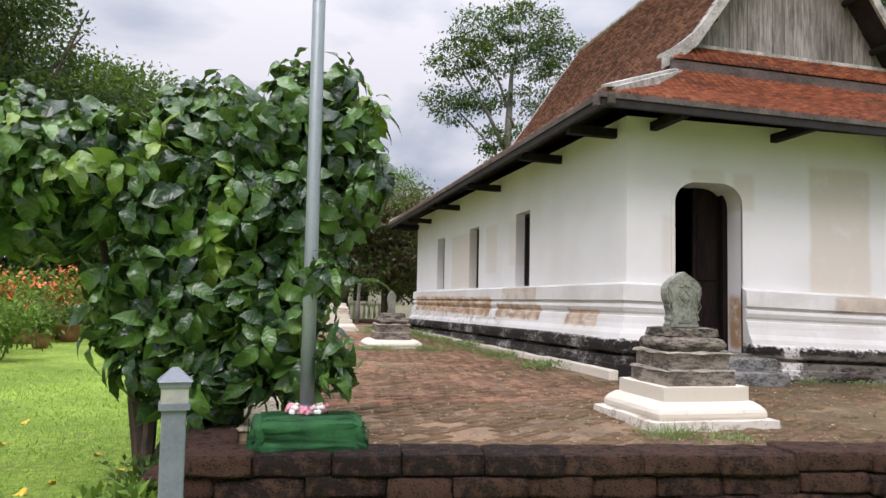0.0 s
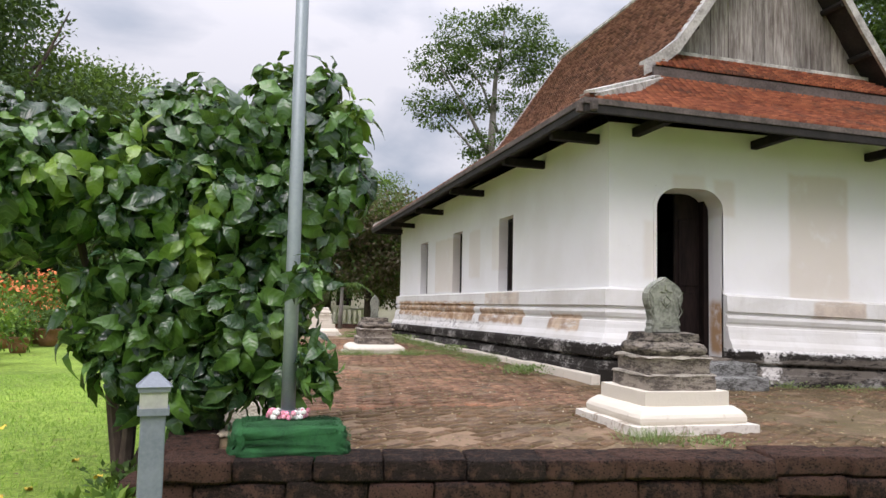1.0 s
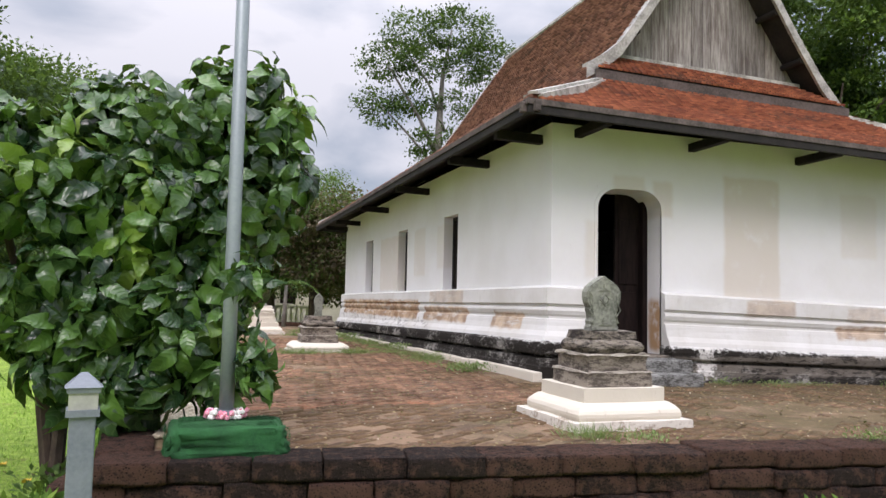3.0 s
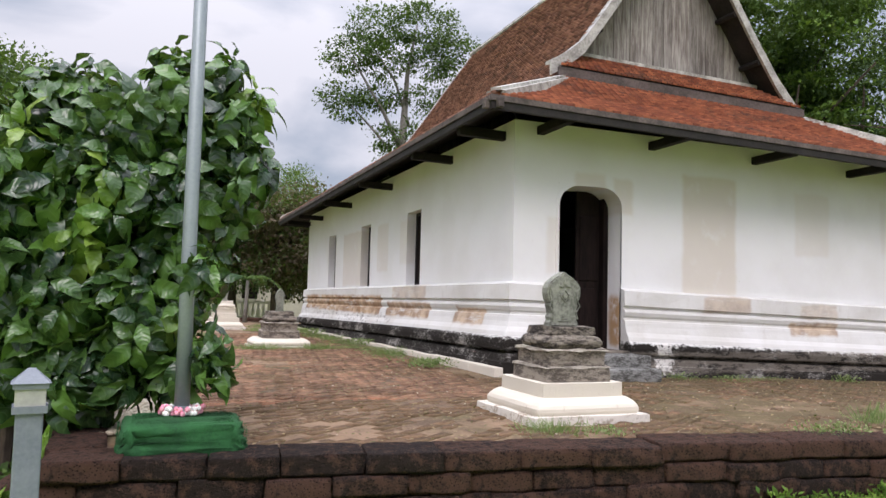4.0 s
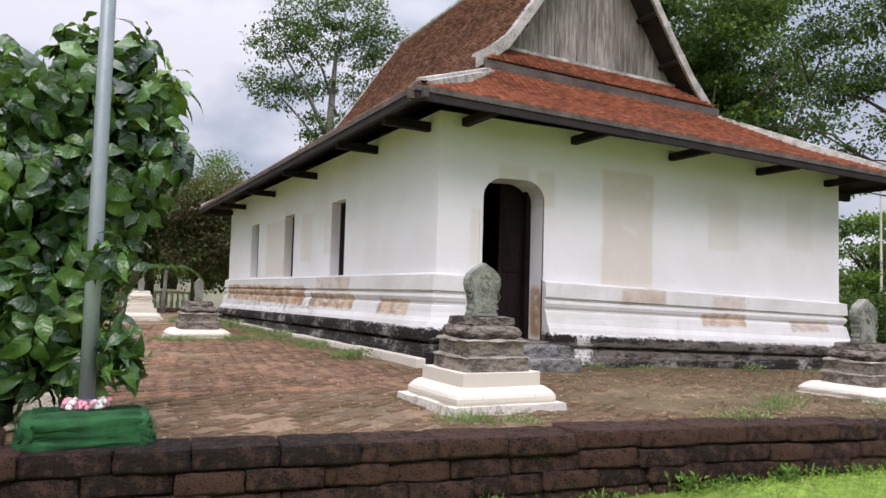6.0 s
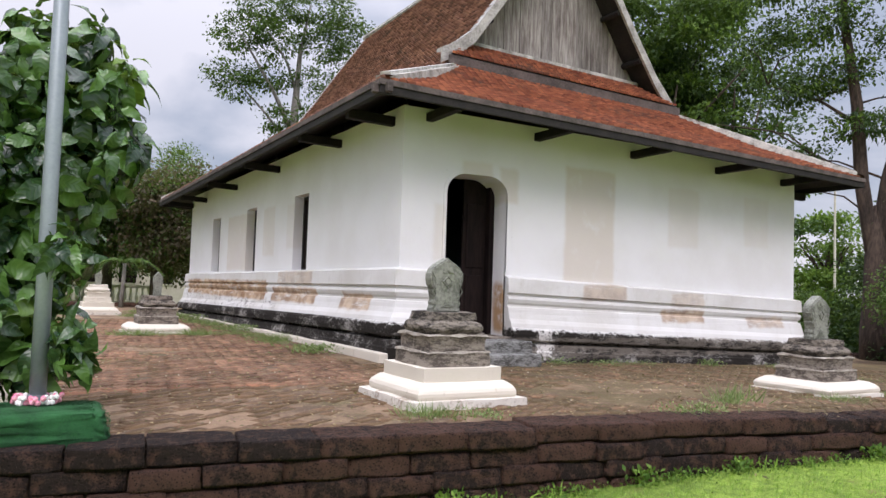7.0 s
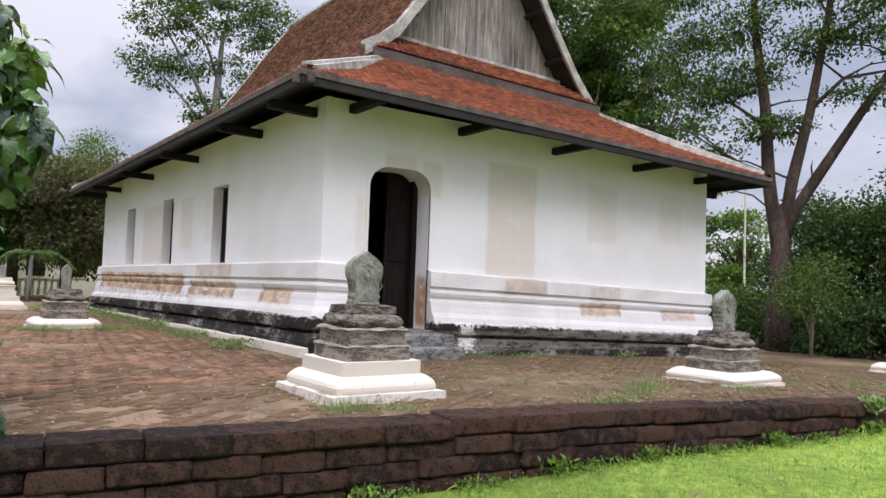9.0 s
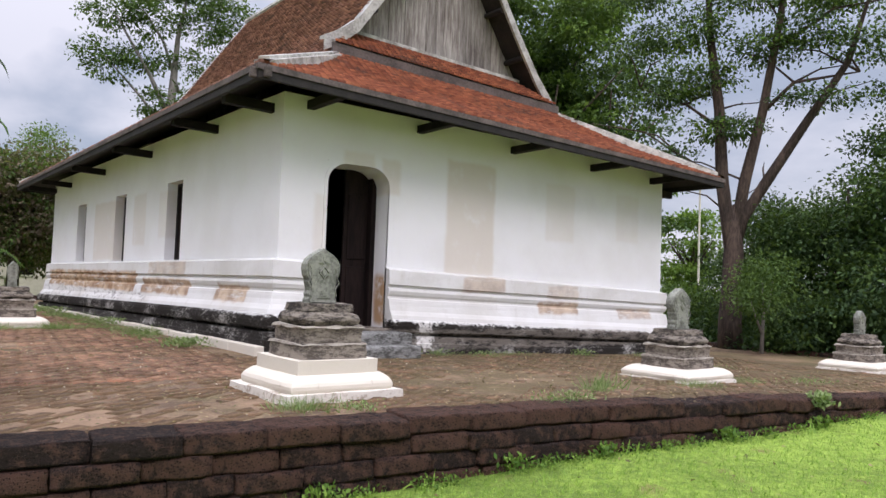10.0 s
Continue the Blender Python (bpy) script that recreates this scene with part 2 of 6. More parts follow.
def leaf_material(name, dark, light, rough=0.45, spec=0.5, vein=0.0, through_light=0.28):
    n = Nodes(name)
    col = n.mix(n.math("POWER", n.math("FRACT", n.math("ADD", n.island(), n.random())), 1.7), dark, light)
    bump = n.noise(30, 3)
    if vein:
        w = n.t.nodes.new("ShaderNodeTexWave")
        w.wave_type, w.bands_direction = "BANDS", "Y"
        w.inputs["Scale"].default_value, w.inputs["Distortion"].default_value = 2.3, 0.5
        uv = n.t.nodes.new("ShaderNodeUVMap")
        n.t.links.new(uv.outputs["UV"], w.inputs["Vector"])
        col = n.mix(n.math("MULTIPLY", n.ramp(w.outputs["Fac"], 0.8, 1.0), vein), col, (0.25, 0.36, 0.12))
        bump = w.outputs["Fac"]
    n.bsdf.inputs["Transmission Weight"].default_value = 0.0
    m = n.done(col, rough, bump, 0.16 if vein else 0.25, 0.012 if vein else 0.01, 0, spec)
    tr = n.t.nodes.new("ShaderNodeBsdfTranslucent")
    mx = n.t.nodes.new("ShaderNodeMixShader")
    mx.inputs[0].default_value = through_light
    n.set(tr.inputs["Color"], n.mix(0.5, col, (0.25, 0.4, 0.04)))
    n.t.links.new(n.bsdf.outputs[0], mx.inputs[1])
    n.t.links.new(tr.outputs[0], mx.inputs[2])
    n.t.links.new(mx.outputs[0], n.t.nodes["Material Output"].inputs["Surface"])
    return m


def weathered(name, dark, mid, pale):
    """Old render: blackened in streaks, with pale worn flecks."""
    n = Nodes(name)
    v = n.scaled(1, 1, 2.6)
    f = n.math("ADD", n.math("MULTIPLY", n.noise(5, 7, 0.75, vec=v), 0.6), n.math("MULTIPLY", n.noise(24, 8, 0.8, vec=v), 0.4))
    col = n.mix(n.ramp(f, 0.44, 0.56), dark, mid)
    col = n.mix(n.math("MULTIPLY", n.ramp(n.noise(17, 9, 0.82, vec=v), 0.57, 0.68), 0.7), col, pale)
    col = n.mix(n.math("MULTIPLY", n.ramp(n.noise(3.1, 6, 0.7), 0.55, 0.68), 0.5), col, (0.028, 0.024, 0.02))
    return n.done(col, 0.94, n.noise(30, 9, 0.8), 0.8, 0.02, 0, 0.25)


def laterite_material():
    n = Nodes("dark_laterite_block")
    v = n.scaled(2.6, 2.2, 0.8)
    f = n.math("ADD", n.math("MULTIPLY", n.noise(2.4, 6, 0.7, vec=v), 0.6), n.math("MULTIPLY", n.noise(9, 8, 0.8, vec=v), 0.4))
    f = n.math("ADD", f, n.math("MULTIPLY", n.math("SUBTRACT", n.random(), 0.5), 0.14))
    col = n.mix(n.ramp(f, 0.42, 0.58), (0.036, 0.024, 0.02), (0.15, 0.078, 0.054))
    col = n.mix(n.math("MULTIPLY", n.ramp(n.noise(26, 8, 0.85, vec=v), 0.55, 0.65), 0.55), col, (0.33, 0.24, 0.18))
    pits = n.ramp(n.math("ADD", n.cells(9, v), n.math("MULTIPLY", n.noise(5, 6, 0.8, vec=v), 0.7)), 0.50, 0.68)
    col = n.mix(n.math("MULTIPLY", n.math("SUBTRACT", 1.0, pits), 0.85), col, (0.009, 0.007, 0.006))
    return n.done(col, 0.95, n.math("ADD", pits, n.noise(18, 9, 0.85, vec=v)), 1.0, 0.07, 0, 0.2)


def plank_material():
    n = Nodes("silvered_gable_plank")
    v = n.scaled(1, 1, 0.08)
    f = n.math("ADD", n.math("MULTIPLY", n.noise(14, 6, 0.7, vec=v), 0.6), n.math("MULTIPLY", n.noise(50, 5, 0.7, vec=v), 0.4))
    col = n.mix(n.ramp(f, 0.36, 0.66), (0.12, 0.10, 0.09), (0.36, 0.335, 0.31))
    col = n.value(col, n.random(), 0.72, 1.2)
    return n.done(col, 0.9, f, 0.4, 0.01, 0, 0.2)


def tile_material(name, a, b):
    n = Nodes(name)
    r = n.math("FRACT", n.math("ADD", n.island(), n.random()))
    col = n.mix(n.ramp(n.math("ADD", n.math("MULTIPLY", r, 0.55), n.math("MULTIPLY", n.noise(0.9, 5), 0.45)), 0.2, 0.8), a, b)
    col = n.value(col, n.math("FRACT", n.math("MULTIPLY", r, 7.3)), 0.76, 1.18)
    col = n.mix(n.math("MULTIPLY", n.ramp(n.noise(1.7, 7, 0.75), 0.5, 0.66), 0.65), col, (0.055, 0.042, 0.036))
    return n.done(col, 0.85, n.noise(60, 4), 0.3, 0.005, 0, 0.3)


PLASTER, MOULDING, PLINTH = plaster_material(), moulding_material(), plinth_material()
PAVING, PAVER, LAWN, PLANK = paving_material(), paver_material(), lawn_material(), plank_material()
TILE_RED = tile_material("orange_clay_tile", (0.18, 0.052, 0.027), (0.31, 0.105, 0.05))
TILE_BROWN = tile_material("weathered_clay_tile", (0.15, 0.07, 0.047), (0.335, 0.165, 0.112))
DARKWOOD = mottled("dark_weathered_timber", (0.008, 0.007, 0.0065), (0.026, 0.021, 0.019), 3, 30, 0.8, 0.4, 0.15, stretch=(1, 1, 1))
GREYWOOD = mottled("silvered_bargeboard", (0.2, 0.19, 0.175), (0.48, 0.46, 0.43), 4, 30, 0.85, 0.4)
# bracket timber takes the soffit's shade into its near-black colour
BLACKWOOD = mottled("shade_darkened_bracket_timber", (0.007, 0.006, 0.006), (0.024, 0.019, 0.017), 4, 30, 0.85, 0.3, 0.15, spec=0.2)
TIERWOOD = mottled("brown_weathered_board", (0.05, 0.04, 0.036), (0.14, 0.11, 0.1), 3, 30, 0.85, 0.4, 0.1)
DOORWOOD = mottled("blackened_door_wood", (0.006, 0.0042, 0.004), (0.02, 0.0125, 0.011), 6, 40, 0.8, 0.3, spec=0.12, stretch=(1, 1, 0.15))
MORTAR = mottled("limewashed_ridge_mortar", (0.2, 0.19, 0.165), (0.55, 0.53, 0.49), 5, 30, 0.9, 0.4)
LATERITE = laterite_material()
SOIL = mottled("dark_soil", (0.02, 0.014, 0.01), (0.05, 0.034, 0.022), 4, 30, 0.95, 0.6)
SEMA_STONE = mottled("lichened_grey_sandstone", (0.10, 0.105, 0.085), (0.27, 0.275, 0.23), 5, 45, 0.92, 0.6, lo=0.38, hi=0.6)
PED_STONE = weathered("blackened_grey_render", (0.036, 0.03, 0.026), (0.25, 0.215, 0.175), (0.5, 0.45, 0.38))
STEP_STONE = weathered("limewashed_step_masonry", (0.07, 0.068, 0.06), (0.27, 0.27, 0.255), (0.52, 0.52, 0.5))
PED_EDGE = mottled("pale_worn_render_edge", (0.22, 0.19, 0.155), (0.42, 0.38, 0.32), 9, 50, 0.92, 0.6)
PED_FOOT = mottled("stained_limewash_footing", (0.30, 0.245, 0.185), (0.60, 0.56, 0.49), 6, 34, 0.9, 0.5, lo=0.38, hi=0.52)
PED_TIER = weathered("grey_brown_render", (0.085, 0.07, 0.058), (0.29, 0.25, 0.205), (0.45, 0.41, 0.35))
PED_WHITE = mottled("white_limewash_pedestal", (0.41, 0.35, 0.27), (0.61, 0.56, 0.47), 7, 40, 0.88, 0.35, lo=0.28, hi=0.42)
STEEL = mottled("galvanised_steel_pole", (0.24, 0.275, 0.295), (0.29, 0.325, 0.345), 3, 60, 0.45, 0.04, metal=0.35)
BOLLARD = mottled("grey_painted_metal", (0.13, 0.15, 0.18), (0.19, 0.21, 0.24), 4, 60, 0.5, 0.1)
LENS = mottled("frosted_lens", (0.3, 0.3, 0.28), (0.42, 0.41, 0.38), 8, 40, 0.35, 0.05)
TURF = mottled("green_artificial_turf", (0.010, 0.068, 0.02), (0.02, 0.12, 0.034), 6, 90, 0.9, 1.0, lo=0.4, hi=0.6)
BARK = mottled("grey_brown_bark", (0.022, 0.016, 0.012), (0.095, 0.068, 0.05), 3, 22, 0.95, 0.8, stretch=(1, 1, 0.35))
TRUNKBARK = mottled("brown_furrowed_bark", (0.024, 0.017, 0.013), (0.095, 0.066, 0.05), 3, 24, 0.95, 0.8, stretch=(1, 1, 0.3))
PALEBARK = mottled("pale_grey_bark", (0.14, 0.13, 0.115), (0.3, 0.28, 0.25), 3, 22, 0.95, 0.6, stretch=(1, 1, 0.35))
NONI = leaf_material("glossy_broad_leaf", (0.010, 0.036, 0.015), (0.10, 0.215, 0.04), 0.27, 0.6, 0.10, 0.16)
NONI_LIGHT = leaf_material("fresh_broad_leaf", (0.09, 0.19, 0.02), (0.24, 0.36, 0.06), 0.3, 0.6, 0.15, 0.25)
LEAF_DARK = leaf_material("dark_tree_leaf", (0.014, 0.037, 0.013), (0.06, 0.11, 0.034), 0.65, 0.25, through_light=0.2)
LEAF_MID = leaf_material("green_tree_leaf", (0.036, 0.075, 0.02), (0.11, 0.18, 0.042), 0.65, 0.25)
LEAF_LIGHT = leaf_material("bright_tree_leaf", (0.06, 0.13, 0.02), (0.18, 0.28, 0.045), 0.65, 0.25)
LEAF_RED = leaf_material("reddish_tree_leaf", (0.055, 0.042, 0.028), (0.15, 0.105, 0.07), 0.65, 0.25)
GRASS = leaf_material("grass_blade", (0.16, 0.30, 0.04), (0.35, 0.53, 0.085), 0.6)
WEED = leaf_material("weed_leaf", (0.10, 0.16, 0.045), (0.28, 0.36, 0.14), 0.6)
FLOWER = mottled("orange_flower", (0.60, 0.12, 0.04), (0.78, 0.28, 0.10), 9, 40, 0.7, 0.1, 0.2)
PINK = mottled("pink_garland_petal", (0.75, 0.12, 0.25), (0.85, 0.45, 0.5), 20, 60, 0.7, 0.2, 0.2)
WHITEPETAL = mottled("white_garland_petal", (0.75, 0.73, 0.68), (0.85, 0.84, 0.8), 20, 60, 0.7, 0.2, 0.1)
YELLOW = mottled("fallen_yellow_leaf", (0.6, 0.36, 0.03), (0.75, 0.55, 0.08), 9, 40, 0.7, 0.2, 0.2)
POT = mottled("terracotta_pot", (0.2, 0.085, 0.05), (0.32, 0.15, 0.09), 6, 30, 0.85, 0.3, 0.1)
CREAM = mottled("cream_painted_render", (0.5, 0.46, 0.38), (0.62, 0.58, 0.5), 1, 12, 0.9, 0.2)
BLUE = mottled("faded_blue_sheet", (0.03, 0.06, 0.13), (0.06, 0.11, 0.2), 1, 10, 0.6, 0.1)
# the unlit room's shade is put into this near-black plaster colour
ROOM_SHADE = mottled("shade_darkened_interior_plaster", (0.02, 0.018, 0.016), (0.04, 0.036, 0.03), 2, 12, 0.95, 0.1)
GRAVEL = mottled("pale_gravel", (0.32, 0.27, 0.19), (0.56, 0.5, 0.38), 8, 60, 0.95, 0.8, 0.3)


# ---- mesh helpers ----
def mesh_of(name, bm, material):
    me = bpy.data.meshes.new(name)
    bm.to_mesh(me)
    bm.free()
    me.materials.append(material)
    return me


def part(name, bm, material, parent, label="", smooth=False):
    me = bm if isinstance(bm, bpy.types.Mesh) else mesh_of(name, bm, material)
    if smooth:
        me.polygons.foreach_set("use_smooth", [True] * len(me.polygons))
    ob = new(name, me)
    ob.parent = parent
    return tagged(ob, label)


def empty(name, x=0, y=0, z=0, rz=0):
    ob = new(name)
    ob.matrix_basis = pose(x, y, z, 0, 0, rz)
    return ob


def box(bm, x0, y0, z0, x1, y1, z1, bevel=0.0, m=None):
    r = bmesh.ops.create_cube(bm, size=1)
    vs = r["verts"]
    bmesh.ops.scale(bm, vec=(x1 - x0, y1 - y0, z1 - z0), verts=vs)
    bmesh.ops.translate(bm, vec=((x0 + x1) / 2, (y0 + y1) / 2, (z0 + z1) / 2), verts=vs)
    if m is not None:
        bmesh.ops.transform(bm, matrix=m, verts=vs)
    if bevel:
        es = list({e for v in vs for e in v.link_edges})
        bmesh.ops.bevel(bm, geom=es, offset=bevel, segments=2, affect="EDGES", profile=0.6)
    return bm


def boxbm(*a, **k):
    return box(bmesh.new(), *a, **k)


def prism(bm, outline, place, d0, d1):
    """An outline of 2D points, pushed from depth d0 to d1; place(u, v, d) gives the point."""
    a = [bm.verts.new(place(u, v, d0)) for u, v in outline]
    b = [bm.verts.new(place(u, v, d1)) for u, v in outline]
    bm.faces.new(a)
    bm.faces.new(b[::-1])
    n = len(a)
    for i in range(n):
        j = (i + 1) % n
        bm.faces.new((a[j], a[i], b[i], b[j]))
    bmesh.ops.recalc_face_normals(bm, faces=bm.faces)
    return bm


def tube(bm, pts, radii, seg=8):
    rings = []
    for i, (p, r) in enumerate(zip(pts, radii)):
        p = Vector(p)
        d = (Vector(pts[min(i + 1, len(pts) - 1)]) - Vector(pts[max(i - 1, 0)])).normalized()
        u = d.cross(Vector((0.31, 0.95, 0.05))).normalized()
        v = d.cross(u)
        rings.append([bm.verts.new(p + r * (math.cos(k * 2 * math.pi / seg) * u + math.sin(k * 2 * math.pi / seg) * v)) for k in range(seg)])
    for a, b in zip(rings, rings[1:]):
        for k in range(seg):
            bm.faces.new((a[k], a[(k + 1) % seg], b[(k + 1) % seg], b[k]))
    bm.faces.new(rings[0][::-1])
    bm.faces.new(rings[-1])
    return bm


def raw_mesh(name, verts, faces, material, uvs=None):
    """A mesh from numpy arrays; faces all with the same number of corners."""
    me = bpy.data.meshes.new(name)
    k = faces.shape[1]
    me.vertices.add(len(verts))
    me.vertices.foreach_set("co", verts.astype(np.float32).ravel())
    me.loops.add(faces.size)
    me.loops.foreach_set("vertex_index", faces.astype(np.int32).ravel())
    me.polygons.add(len(faces))
    me.polygons.foreach_set("loop_start", np.arange(0, faces.size, k, dtype=np.int32))
    if uvs is not None:
        lay = me.uv_layers.new(name="UVMap")
        lay.data.foreach_set("uv", uvs[faces.ravel()].astype(np.float32).ravel())
    me.update(calc_edges=True)
    me.validate()
    me.materials.append(material)
    return me


def stamped(name, shape_v, shape_f, places, axes, sizes, material, shape_uv=None):
    """Many copies of one small shape in one mesh: places (n,3), axes (n,3,3) with columns as the shape's axes, sizes (n,)."""
    n, k = len(places), len(shape_v)
    v = np.einsum("nij,kj->nki", axes, shape_v) * sizes[:, None, None] + places[:, None, :]
    f = (shape_f[None] + (np.arange(n) * k)[:, None, None]).reshape(-1, shape_f.shape[1])
    uv = None if shape_uv is None else np.tile(shape_uv, (n, 1))
    return raw_mesh(name, v.reshape(-1, 3), f, material, uv)


def frames_from(d, up):
    """Axes from leaf directions d (n,3) and rough normals up (n,3)."""
    d = d / np.linalg.norm(d, axis=1, keepdims=True)
    s = np.cross(d, up)
    s /= np.linalg.norm(s, axis=1, keepdims=True) + 1e-9
    u = np.cross(s, d)
    return np.stack([s, d, u], axis=2)


rng = np.random.default_rng(7)


# ---- ground ----
def lawn_z(x, y):
    return -0.37 + 0.026 * min(max(x + 1.0, 0.0), 5.5) - 0.045 * min(max(x - 5.2, 0.0), 5.0) + 0.015 * math.sin(x * 1.7 + y) + 0.012 * math.sin(y * 2.3 - x * 0.6)


def terrace_z(x, y):
    return -0.03 * min(max(x - 0.5, 0.0), 9.0) + 0.006 * math.sin(x * 2.1 + 0.7 * y) + 0.005 * math.sin(y * 2.9 - x)


def front_y(x):
    """The front face of the terrace's retaining wall."""
    return -4.42 - 0.13 * (x + 0.5)


LEFT_X, RIGHT_X, BACK_Y = -4.5, 11.2, 17.0


def make_ground():
    bm = bmesh.new()
    n = 120
    grid = []
    for i in range(n + 1):
        row = []
        for j in range(n + 1):
            u, v = 2 * i / n - 1, 2 * j / n - 1
            x, y = -1 + math.copysign(12 * abs(u) + 900 * abs(u) ** 7, u), -2 + math.copysign(12 * abs(v) + 900 * abs(v) ** 7, v)
            row.append(bm.verts.new((x, y, lawn_z(x, y))))
        grid.append(row)
    for i in range(n):
        for j in range(n):
            bm.faces.new((grid[i][j], grid[i + 1][j], grid[i + 1][j + 1], grid[i][j + 1]))
    ob = new("ground", mesh_of("ground", bm, LAWN))
    ob.data.polygons.foreach_set("use_smooth", [True] * len(ob.data.polygons))
    return tagged(ob, "bright green mown lawn with bare earthy spots", "lawn", kind="structure")


def make_terrace():
    bm = bmesh.new()
    nx, ny = 100, 110
    grid = []
    for i in range(nx + 1):
        x = LEFT_X + (RIGHT_X - LEFT_X) * i / nx
        y0 = front_y(x) + 0.12
        grid.append([bm.verts.new((x, y0 + (BACK_Y - y0) * j / ny, terrace_z(x, y0 + (BACK_Y - y0) * j / ny) - 0.013)) for j in range(ny + 1)])
    for i in range(nx):
        for j in range(ny):
            bm.faces.new((grid[i][j], grid[i + 1][j], grid[i + 1][j + 1], grid[i][j + 1]))
    ob = new("terrace_paving", mesh_of("terrace_paving", bm, PAVING))
    return tagged(ob, "old brick terrace paving half buried under earth and moss", "paving", kind="structure")


def rough_block(name, seed):
    """A unit block with worn, dented faces, centred, 1 x 1 x 1."""
    r = random.Random(seed)
    bm = bmesh.new()
    bmesh.ops.create_cube(bm, size=1)
    bmesh.ops.subdivide_edges(bm, edges=bm.edges, cuts=5, use_grid_fill=True)
    size = Vector((0.40, 0.34, 0.108))
    for v in bm.verts:
        k = sum(abs(c) > 0.45 for c in v.co)
        if k >= 2:
            w = (k - 1) * r.uniform(0.3, 1.7)
            v.co.x *= 1 - 0.012 * w
            v.co.y *= 1 - 0.022 * w
            v.co.z *= 1 - 0.028 * w
        real = Vector((v.co.x * size.x, v.co.y * size.y, v.co.z * size.z)) + Vector((seed * 3.1, 0, 0))
        d = noise.noise_vector(real * 9) * 0.009 + noise.noise_vector(real * 26) * 0.010
        v.co += Vector((d.x / size.x * 0.7, d.y / size.y, d.z / size.z * 0.75))
    for f in bm.faces:
        f.smooth = True
    return mesh_of(name, bm, LATERITE)


def make_retaining_wall():
    wall = tagged(empty("retaining_wall", 0, 0, 0), "low dark laterite block retaining wall edging the terrace", "wall", kind="structure")
    shapes = [rough_block("laterite_block", k) for k in range(9)]
    r = random.Random(3)
    ang = math.degrees(math.atan2(-0.13, 1))
    for c in range(5):
        x = LEFT_X - 0.12 - (0.19 if c % 2 else 0)
        while x < RIGHT_X + 0.1:
            w = r.uniform(0.34, 0.46)
            xm = x + w / 2
            top = max(terrace_z(xm, front_y(xm)), -0.3) + 0.025 - c * 0.112
            if top > lawn_z(xm, front_y(xm)) - 0.02:
                ob = new("laterite_block", shapes[r.randrange(9)])
                deep = 0.34
                ob.matrix_basis = pose(xm, front_y(xm) + deep / 2 + r.uniform(-0.022, 0.022) - c * 0.004, top - 0.055 + r.uniform(-0.009, 0.007), 0, 0, ang + r.uniform(-0.6, 0.6)) @ Matrix.Diagonal((w - 0.003, deep, 0.112, 1))
                ob.parent = wall
            x += w
    # the side that runs back from the corner
    for c in range(4):
        y = front_y(LEFT_X) + 0.36 + (0.16 if c % 2 else 0)
        while y < 12:
            w = r.uniform(0.34, 0.5)
            if c < 2 or y < 3:
                ob = new("laterite_block", shapes[r.randrange(9)])
                ob.matrix_basis = pose(LEFT_X - 0.02 + r.uniform(-0.02, 0.02), y + w / 2, 0.03 - 0.056 - c * 0.112 + r.uniform(-0.008, 0.008), 0, 0, 90 + r.uniform(-1, 1)) @ Matrix.Diagonal((w - 0.012, 0.3, 0.108, 1))
                ob.parent = wall
            y += w
    # soil behind the joints
    bm = bmesh.new()
    prism(bm, [(LEFT_X, front_y(LEFT_X) + 0.05), (RIGHT_X, front_y(RIGHT_X) + 0.05), (RIGHT_X, front_y(RIGHT_X) + 0.3), (LEFT_X, front_y(LEFT_X) + 0.3)], lambda u, v, d: (u, v, d if d < -0.3 else max(terrace_z(u, v), -0.3) - 0.03), -0.7, 0.0)
    part("earth_fill", bm, SOIL, wall)
    part("earth_fill", boxbm(LEFT_X - 0.11, front_y(LEFT_X) + 0.3, -0.7, LEFT_X + 0.1, 17, -0.03), SOIL, wall)
    # low far edges
    for y0 in range(-5, 17, 1):
        ob = new("laterite_block", shapes[r.randrange(9)])
        ob.matrix_basis = pose(RIGHT_X + r.uniform(-0.02, 0.02), y0 + 0.5, -0.33, 0, 0, 90) @ Matrix.Diagonal((0.98, 0.3, 0.24, 1))
        ob.parent = wall
    for x0 in range(-4, 11, 1):
        ob = new("laterite_block", shapes[r.randrange(9)])
        ob.matrix_basis = pose(x0 + 0.0, BACK_Y, terrace_z(x0, BACK_Y) - 0.0, 0, 0, 0) @ Matrix.Diagonal((0.98, 0.3, 0.22, 1))
        ob.parent = wall
    return wall


make_ground()
make_terrace()
make_retaining_wall()

# ---- chapel ----
WX0, WX1, WY0, WY1, THICK = -0.1, 7.38, 0.1, 12.62, 0.45
DX0, DX1, DTOP, DSILL = 0.53, 1.45, 2.33, 0.27
MID = 3.60
EX0, EX1, EY0, EY1, EZ = -0.757, 8.09, -0.65, 13.6, 3.08
PROFILE = [(EX0, 3.10), (0.3, 3.57), (1.28, 4.17), (1.74, 4.82), (2.24, 5.52), (2.86, 6.46), (MID, 7.52)]
HIP_X, GABLE_Y, VERGE_Y, TIER_Y = 1.30, 2.0, 1.58, 1.42
BACK_VERGE = 10.0
HIP_RUN = HIP_X - EX0
BACK_RATE = (EY1 - BACK_VERGE - 0.1) / HIP_RUN


def across(x):
    """The place on the other slope that answers to x."""
    return MID + (MID - x) * (EX1 - MID) / (MID - EX0)

chapel = tagged(empty("chapel", 3.64, 6.36, 0), "small old white plastered chapel with steep red clay tile roof", "chapel")


LEVEL = Matrix.Identity(4)
# the old roof has settled towards the far corners
SETTLED = Matrix(((1, 0, 0, 0), (0, 1, 0, 0), (-0.021, -0.007, 1, -0.02), (0, 0, 0, 1)))


